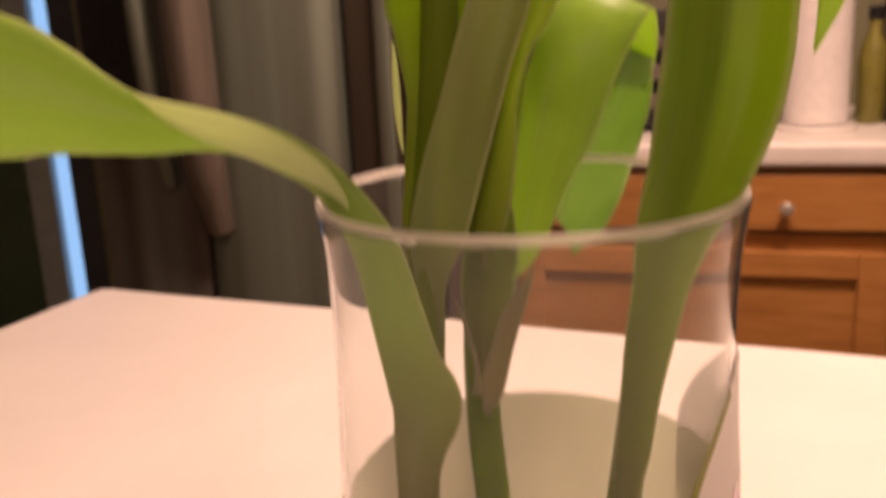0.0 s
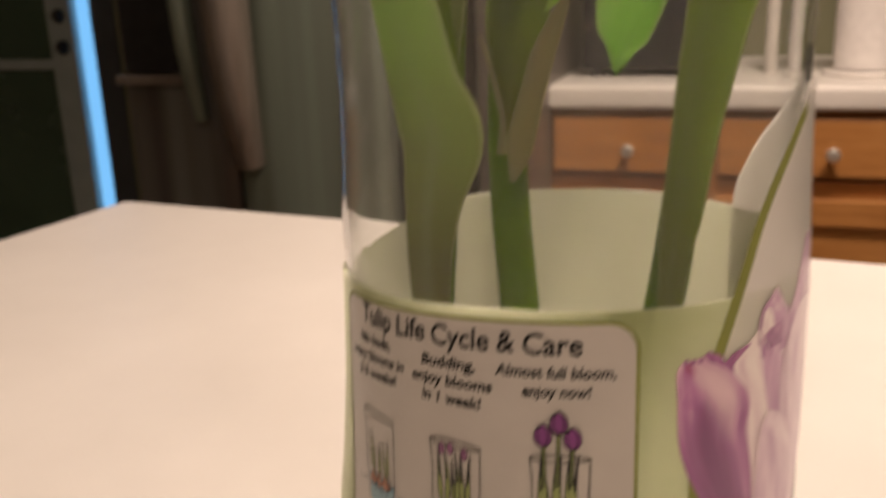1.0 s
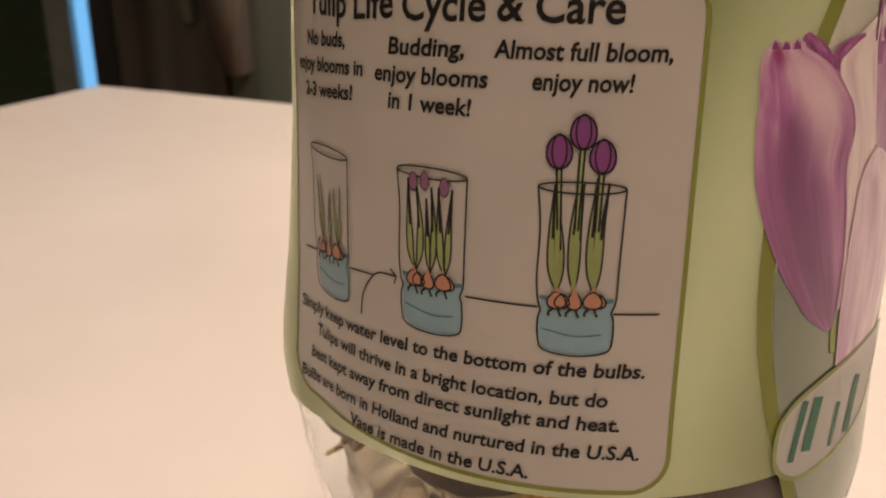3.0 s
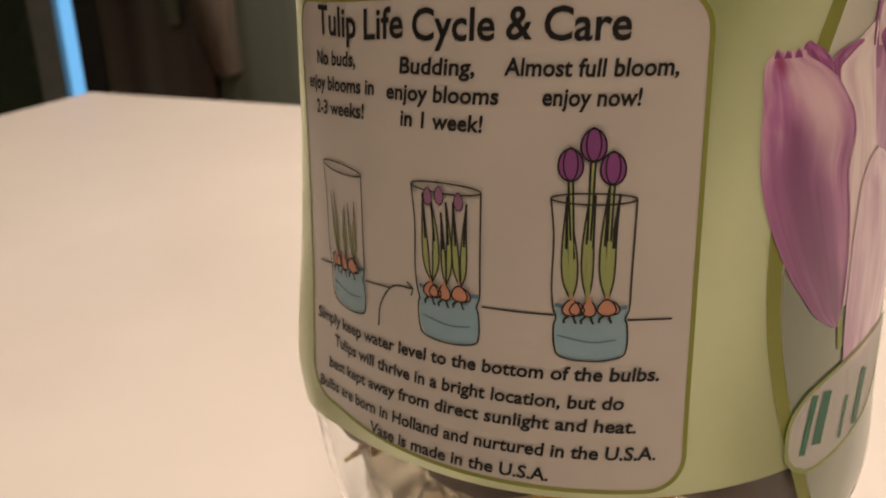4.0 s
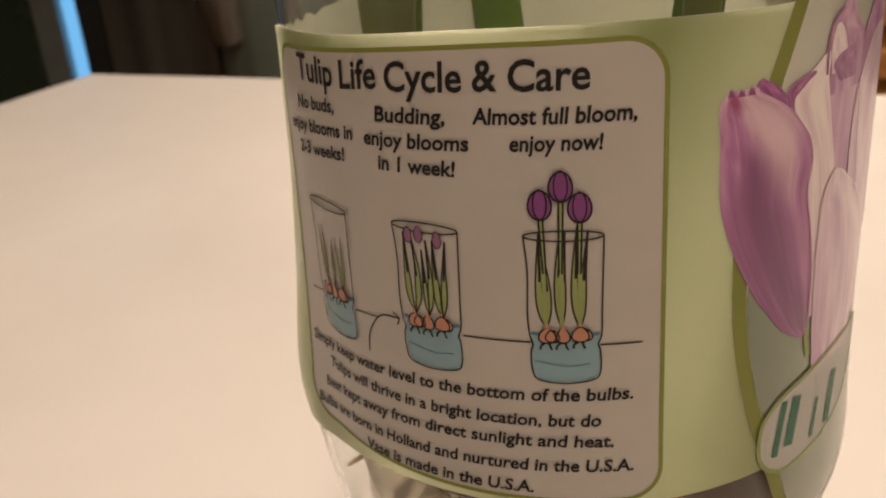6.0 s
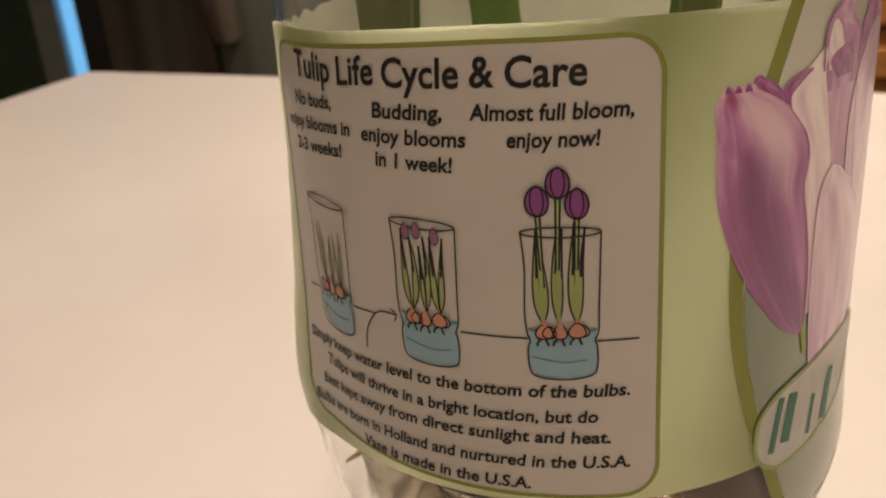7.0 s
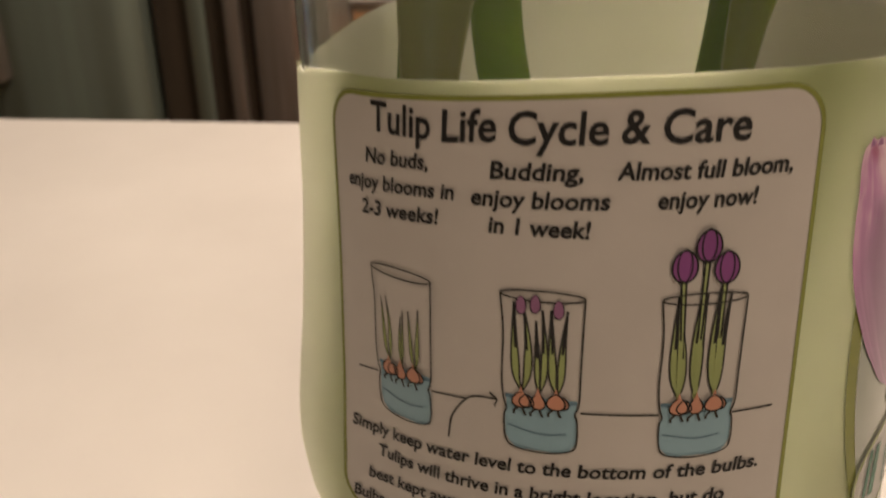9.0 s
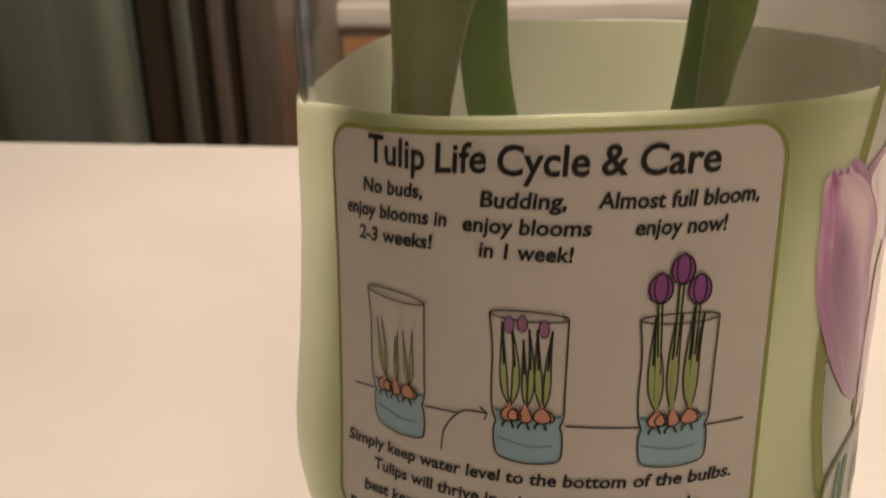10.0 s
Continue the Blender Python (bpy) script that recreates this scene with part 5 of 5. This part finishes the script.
one = thing("tulip_plant", "tulip with a broad leaf arching out over the vase rim", "tulip", "tulips in the vase")
bulb((-0.0345, -0.0120, 0.0500), one, 0.58, BULB_SKIN, "dark brown tulip bulb", -0.0165)
bulb((-0.0150, 0.0150, 0.0505), one, 0.92, BULB_FLESH, "cream tulip bulb", -0.009)
stem([(-0.0195, -0.014, 0.058, 0.0042), (-0.0285, -0.004, 0.090, 0.0043), (-0.0270, -0.006, 0.123, 0.0045), (-0.0240, -0.009, 0.150, 0.0044), (-0.0225, -0.006, 0.18, 0.0042), (-0.019, -0.002, 0.22, 0.0042), (-0.016, -0.002, 0.27, 0.004)], one)
leaf([(-0.0275, -0.0095, 0.108, 0.0075), (-0.0267, -0.0130, 0.1228, 0.0093), (-0.0254, -0.0146, 0.1354, 0.0124), (-0.0230, -0.0161, 0.1480, 0.0170), (-0.0256, -0.0177, 0.1588, 0.0138), (-0.0276, -0.0193, 0.1699, 0.0126), (-0.0305, -0.0209, 0.1840, 0.0112), (-0.0336, -0.0219, 0.1915, 0.0096), (-0.0367, -0.0225, 0.1964, 0.0087), (-0.0412, -0.0235, 0.2017, 0.0083), (-0.0474, -0.0248, 0.2060, 0.0087), (-0.0552, -0.0265, 0.2098, 0.0082), (-0.0632, -0.0280, 0.2118, 0.0094), (-0.0699, -0.0293, 0.2126, 0.0113), (-0.0766, -0.0305, 0.2134, 0.0136), (-0.0841, -0.0320, 0.2156, 0.0182), (-0.0928, -0.0333, 0.2188, 0.0249), (-0.1030, -0.0345, 0.2215, 0.0310), (-0.125, -0.035, 0.224, 0.036), (-0.155, -0.036, 0.218, 0.024), (-0.175, -0.036, 0.210, 0.003)], (0.55, -0.15, 0.80), 0.14, LEAF_PALE, one, "pale waxy leaf arching outwards", 0.0, 12, 100)
leaf([(-0.0745, -0.0325, 0.2199, 0.0006), (-0.0694, -0.0318, 0.2166, 0.0038), (-0.0621, -0.0310, 0.2132, 0.0064), (-0.0544, -0.0292, 0.2100, 0.0076), (-0.0470, -0.0274, 0.2064, 0.0070), (-0.0408, -0.0260, 0.2024, 0.0052), (-0.0365, -0.0248, 0.1976, 0.0024), (-0.0352, -0.0240, 0.1950, 0.0006)], (0.55, -0.15, 0.80), -0.16, LEAF_FOLD, one, "pale underside folded over along the leaf", 0.0, 8, 40)
leaf([(-0.0237, -0.0040, 0.1647, 0.0013), (-0.0265, -0.0030, 0.1767, 0.0031), (-0.0276, -0.0020, 0.1859, 0.0031), (-0.0266, -0.0010, 0.1950, 0.0036), (-0.0238, 0.0000, 0.2090, 0.0069), (-0.0226, 0.0010, 0.2158, 0.0094), (-0.0219, 0.0020, 0.2238, 0.0140), (-0.0214, 0.0030, 0.2299, 0.0177), (-0.0210, 0.0040, 0.2359, 0.0221), (-0.019, 0.005, 0.262, 0.025), (-0.017, 0.005, 0.31, 0.003)], (1, 0.1, 0), 0.20, LEAF, one, "upright green leaf", 0.0, 10, 44)
leaf([(-0.0298, 0.0060, 0.2018, 0.0003), (-0.0301, 0.0060, 0.2058, 0.0011), (-0.0304, 0.0060, 0.2136, 0.0017), (-0.0305, 0.0060, 0.2201, 0.0015), (-0.0307, 0.0060, 0.2271, 0.0005)], (1, 0.4, 0), 0.1, LEAF_FOLD, one, "thin pale leaf margin", 0.0, 4, 20)

two = thing("tulip_plant", "tulip with pale folded leaves splitting from its stem", "tulip", "tulips in the vase")
bulb((-0.0135, -0.0180, 0.0500), two, 0.85, BULB_FLESH, "cream tulip bulb under torn skin", -0.0105)
bulb((0.0050, -0.0245, 0.0480), two, 0.52, ROOTS, "golden peeled offset bulb", 0.010)
rng = random.Random(5)
for k in range(110):
    a = rng.uniform(-3.0, -0.1)
    x, y = 0.0050 + 0.0085 * math.cos(a), -0.0225 + 0.0098 * math.sin(a)
    bend, fray, foot_z = rng.uniform(-0.0030, 0.0030), rng.uniform(-0.0012, 0.0012), rng.uniform(0.0335, 0.0420)
    part("root", tube_bm([(x, y, rng.uniform(0.052, 0.056), 0.0005), (x + bend * 0.3 + fray, y - 0.0008, 0.0475, 0.0008), (x + bend * 0.8 - fray, y - rng.uniform(-0.0006, 0.0012), (0.0475 + foot_z) / 2, 0.0007), (x + bend, y, foot_z, 0.0004)], 8, 6), ROOTS, two, "", True)
stem([(0.008, -0.018, 0.058, 0.0038), (-0.008, 0.006, 0.085, 0.0044), (-0.0135, 0.018, 0.1127, 0.0046), (-0.0148, 0.019, 0.1286, 0.0045), (-0.0146, 0.015, 0.1438, 0.0043), (-0.0136, 0.010, 0.160, 0.0039), (-0.0108, 0.007, 0.1812, 0.0036), (-0.0081, 0.006, 0.1974, 0.0036), (-0.003, 0.006, 0.24, 0.0036), (0.0, 0.006, 0.27, 0.0036)], two)
leaf([(-0.0205, -0.0100, 0.1584, 0.0006), (-0.0210, -0.0103, 0.1669, 0.0041), (-0.0210, -0.0105, 0.1763, 0.0078), (-0.0195, -0.0108, 0.1841, 0.0118), (-0.0183, -0.0110, 0.1880, 0.0133), (-0.0148, -0.0113, 0.2005, 0.0138), (-0.0110, -0.0115, 0.2125, 0.0133), (-0.0075, -0.0118, 0.2240, 0.0130), (-0.0037, -0.0120, 0.2350, 0.0131), (0.003, -0.012, 0.26, 0.011), (0.008, -0.012, 0.29, 0.002)], (1, -0.2, 0.1), -0.12, LEAF_GREY, two, "grey-green folded leaf")
leaf([(-0.0134, 0.0080, 0.1449, 0.0005), (-0.0126, 0.0073, 0.1531, 0.0052), (-0.0121, 0.0067, 0.1599, 0.0094), (-0.0111, 0.0060, 0.1666, 0.0129), (-0.0100, 0.0053, 0.1757, 0.0132), (-0.0094, 0.0047, 0.1856, 0.0112), (-0.0092, 0.0040, 0.1905, 0.0100), (-0.0030, 0.0040, 0.2250, 0.0070), (0.004, 0.004, 0.26, 0.003)], (1, 0.1, 0), 0.22, LEAF, two, "dark inner sheath", 0.0, 10, 36)
leaf([(-0.0147, 0.0070, 0.1408, 0.0023), (-0.0142, 0.0060, 0.1480, 0.0012), (-0.0154, 0.0050, 0.1551, 0.0011), (-0.0170, 0.0040, 0.1620, 0.0008), (-0.0182, 0.0030, 0.1661, 0.0003)], (1, -0.2, 0), 0.1, LEAF_BASE, two, "thin pale sheath edge", 0.0, 4, 20)
leaf([(-0.0127, 0.0095, 0.1343, 0.0011), (-0.0113, 0.0081, 0.1390, 0.0041), (-0.0100, 0.0067, 0.1444, 0.0061), (-0.0075, 0.0053, 0.1536, 0.0053), (-0.0051, 0.0038, 0.1618, 0.0050), (-0.0018, 0.0024, 0.1696, 0.0031), (0.0007, 0.0010, 0.1754, 0.0004)], (1, -0.2, 0.1), -0.25, LEAF_BASE, two, "pale sheath at the leaf's foot", 0.0, 8, 30)
leaf([(-0.0052, 0.0072, 0.1705, 0.0008), (-0.0034, 0.0086, 0.1752, 0.0066), (-0.0012, 0.0110, 0.1828, 0.0106), (0.0016, 0.0129, 0.1934, 0.0135), (0.0057, 0.0147, 0.2065, 0.0186), (0.0090, 0.0160, 0.2180, 0.0204), (0.0122, 0.0195, 0.2262, 0.0208), (0.0155, 0.0250, 0.2325, 0.0208), (0.0185, 0.0315, 0.2348, 0.0196), (0.0215, 0.0385, 0.2322, 0.0165), (0.0236, 0.0450, 0.2235, 0.0135), (0.0222, 0.0530, 0.2120, 0.0120)], (0.95, -0.05, -0.25), 0.13, LEAF_BRIGHT, two, "bright leaf bending over the back of the rim", 0.0, 12, 70, 0.0008, 0.02, 0.0004)
leaf([(0.0236, 0.0430, 0.2215, 0.0110), (0.0212, 0.0570, 0.2080, 0.0160), (0.0170, 0.0760, 0.1930, 0.0185), (0.0115, 0.1000, 0.1750, 0.0215), (0.0080, 0.1160, 0.1610, 0.0170), (0.0066, 0.1230, 0.1530, 0.0095), (0.0054, 0.1260, 0.1455, 0.0008)], (0.95, -0.05, -0.25), 0.10, LEAF_TIP, two, "hanging green leaf tip with a torn edge", 0.0, 12, 50, 0.0008, 0.02, 0.0014)
leaf([(-0.0099, -0.0060, 0.1776, 0.0015), (-0.0087, -0.0060, 0.1868, 0.0077), (-0.0055, -0.0060, 0.1994, 0.0063), (-0.0034, -0.0060, 0.2116, 0.0034), (-0.0023, -0.0060, 0.2176, 0.0034), (-0.0002, -0.0060, 0.2257, 0.0043), (0.0039, -0.0060, 0.2347, 0.0069), (0.010, -0.004, 0.255, 0.008), (0.015, -0.004, 0.275, 0.002)], (1, -0.2, 0), 0.12, LEAF_MID, two, "olive leaf edge with a pale margin", 0.0, 8, 36)

three = thing("tulip_plant", "tulip with a thick stem sheathed by a wide dark green leaf", "tulip", "tulips in the vase")
bulb((0.0290, -0.0125, 0.0505), three, 0.98, BULB_SKIN, "dark brown tulip bulb", -0.0165)
bulb((0.0150, 0.0110, 0.0495), three, 0.92, BULB_FLESH, "cream tulip bulb", -0.010)
stem([(0.0205, 0.008, 0.060, 0.0042), (0.0185, 0.007, 0.09, 0.0042), (0.0219, 0.0058, 0.1181, 0.0042), (0.0232, 0.0060, 0.1305, 0.0040), (0.0248, 0.0060, 0.1452, 0.0040), (0.0275, 0.0058, 0.165, 0.0040), (0.0330, 0.0050, 0.195, 0.0042), (0.038, 0.0, 0.23, 0.005), (0.042, 0.0, 0.28, 0.005)], three)
leaf([(0.0200, 0.0030, 0.090, 0.0030), (0.0212, 0.0012, 0.108, 0.0046), (0.0222, -0.0002, 0.122, 0.0066), (0.0232, -0.0012, 0.1305, 0.0082), (0.0248, -0.0018, 0.1452, 0.0092), (0.0267, -0.0025, 0.1594, 0.0110), (0.0290, -0.0032, 0.1730, 0.0128), (0.0317, -0.0040, 0.1860, 0.0172), (0.0361, -0.0046, 0.1984, 0.0218), (0.0392, -0.0052, 0.2104, 0.0252), (0.0410, -0.0058, 0.2218, 0.0260), (0.0418, -0.0064, 0.2329, 0.0255), (0.044, -0.007, 0.26, 0.024), (0.048, -0.007, 0.30, 0.003)], (1, 0.1, 0), -0.16, LEAF, three, "wide dark green sheathing leaf", 0.0, 12, 50)
leaf([(0.0440, -0.004, 0.236, 0.006), (0.0500, -0.004, 0.252, 0.010), (0.0580, -0.004, 0.256, 0.011), (0.0628, -0.004, 0.246, 0.0095), (0.0618, -0.0040, 0.2370, 0.0072), (0.0611, -0.0040, 0.2320, 0.0052), (0.0598, -0.0040, 0.2266, 0.0027), (0.0585, -0.0040, 0.2220, 0.0006)], (0.9, 0.1, 0.35), 0.1, LEAF_BRIGHT, three, "narrow leaf drooping at its tip", 0.0, 8, 50)

# pale roots curling round the foot of the vase
rng = random.Random(21)
ROOT_PALE = varied("pale_water_roots", [(0.3, (0.46, 0.36, 0.22)), (0.7, (0.72, 0.62, 0.44))], 120, rough=0.55, bump=0.3)
for k in range(56):
    a, r = rng.uniform(0, 2 * math.pi), rng.uniform(0.010, 0.036)
    turn, z, dr = rng.uniform(0.3, 0.8), rng.uniform(0.0285, 0.0375), rng.uniform(-0.004, 0.004)
    run = []
    for i in range(4):
        q, rr = a + turn * i / 3, min(r + dr * math.sin(i * 1.3), 0.0375)
        run.append((rr * math.cos(q), rr * math.sin(q), z + 0.0016 * math.sin(i * 2.1 + a), 0.0005 if 0 < i < 3 else 0.0003))
    part("root", tube_bm(run, 10, 6), ROOT_PALE, (one, two, three)[k % 3], "", True)

# clear plastic tray that holds the bulbs
tray = thing("bulb_tray", "clear moulded plastic tray with knobs holding the bulbs", "plant tray")
wall = [(radius(z) - 0.0058, z) for z in np.linspace(0.0345, 0.0405, 10)]
dish = lathe_bm([(0.0100, 0.0330), (0.0300, 0.0332)] + wall + [(r - 0.0011, z) for r, z in wall[::-1]] + [(0.0300, 0.0343), (0.0100, 0.0341), (0.0100, 0.0330)], 110)
for v in dish.verts:
    d = Vector((v.co.x, v.co.y, 0)).normalized()
    v.co += d * (0.0012 * noise.noise(v.co * 170) + 0.0005 * noise.noise(v.co * 420)) + Vector((0, 0, 0.0022 * noise.noise(d * 6.0) * (v.co.z > 0.0385)))
part("dish", dish, CLEAR_PLASTIC, tray, smooth=True).visible_shadow = False
rng = random.Random(12)
for k in range(7):
    a = -2.21 + 2 * math.pi * k / 7 + rng.uniform(-0.03, 0.03)
    rk = 0.0400 - rng.uniform(0, 0.004)
    size, top_k = rng.uniform(0.9, 1.15), rng.uniform(0.0430, 0.0455)
    part("knob", lathe_bm([(0, 0.0336), (0.0028 * size, 0.0340), (0.0027 * size, 0.0400), (0.0021 * size, top_k - 0.0018), (0.0014 * size, top_k - 0.0003), (0.0008 * size, top_k - 0.0006), (0, top_k - 0.0008)], 14, (rk * math.cos(a), rk * math.sin(a), 0)), CLEAR_PLASTIC, tray, smooth=True).visible_shadow = False
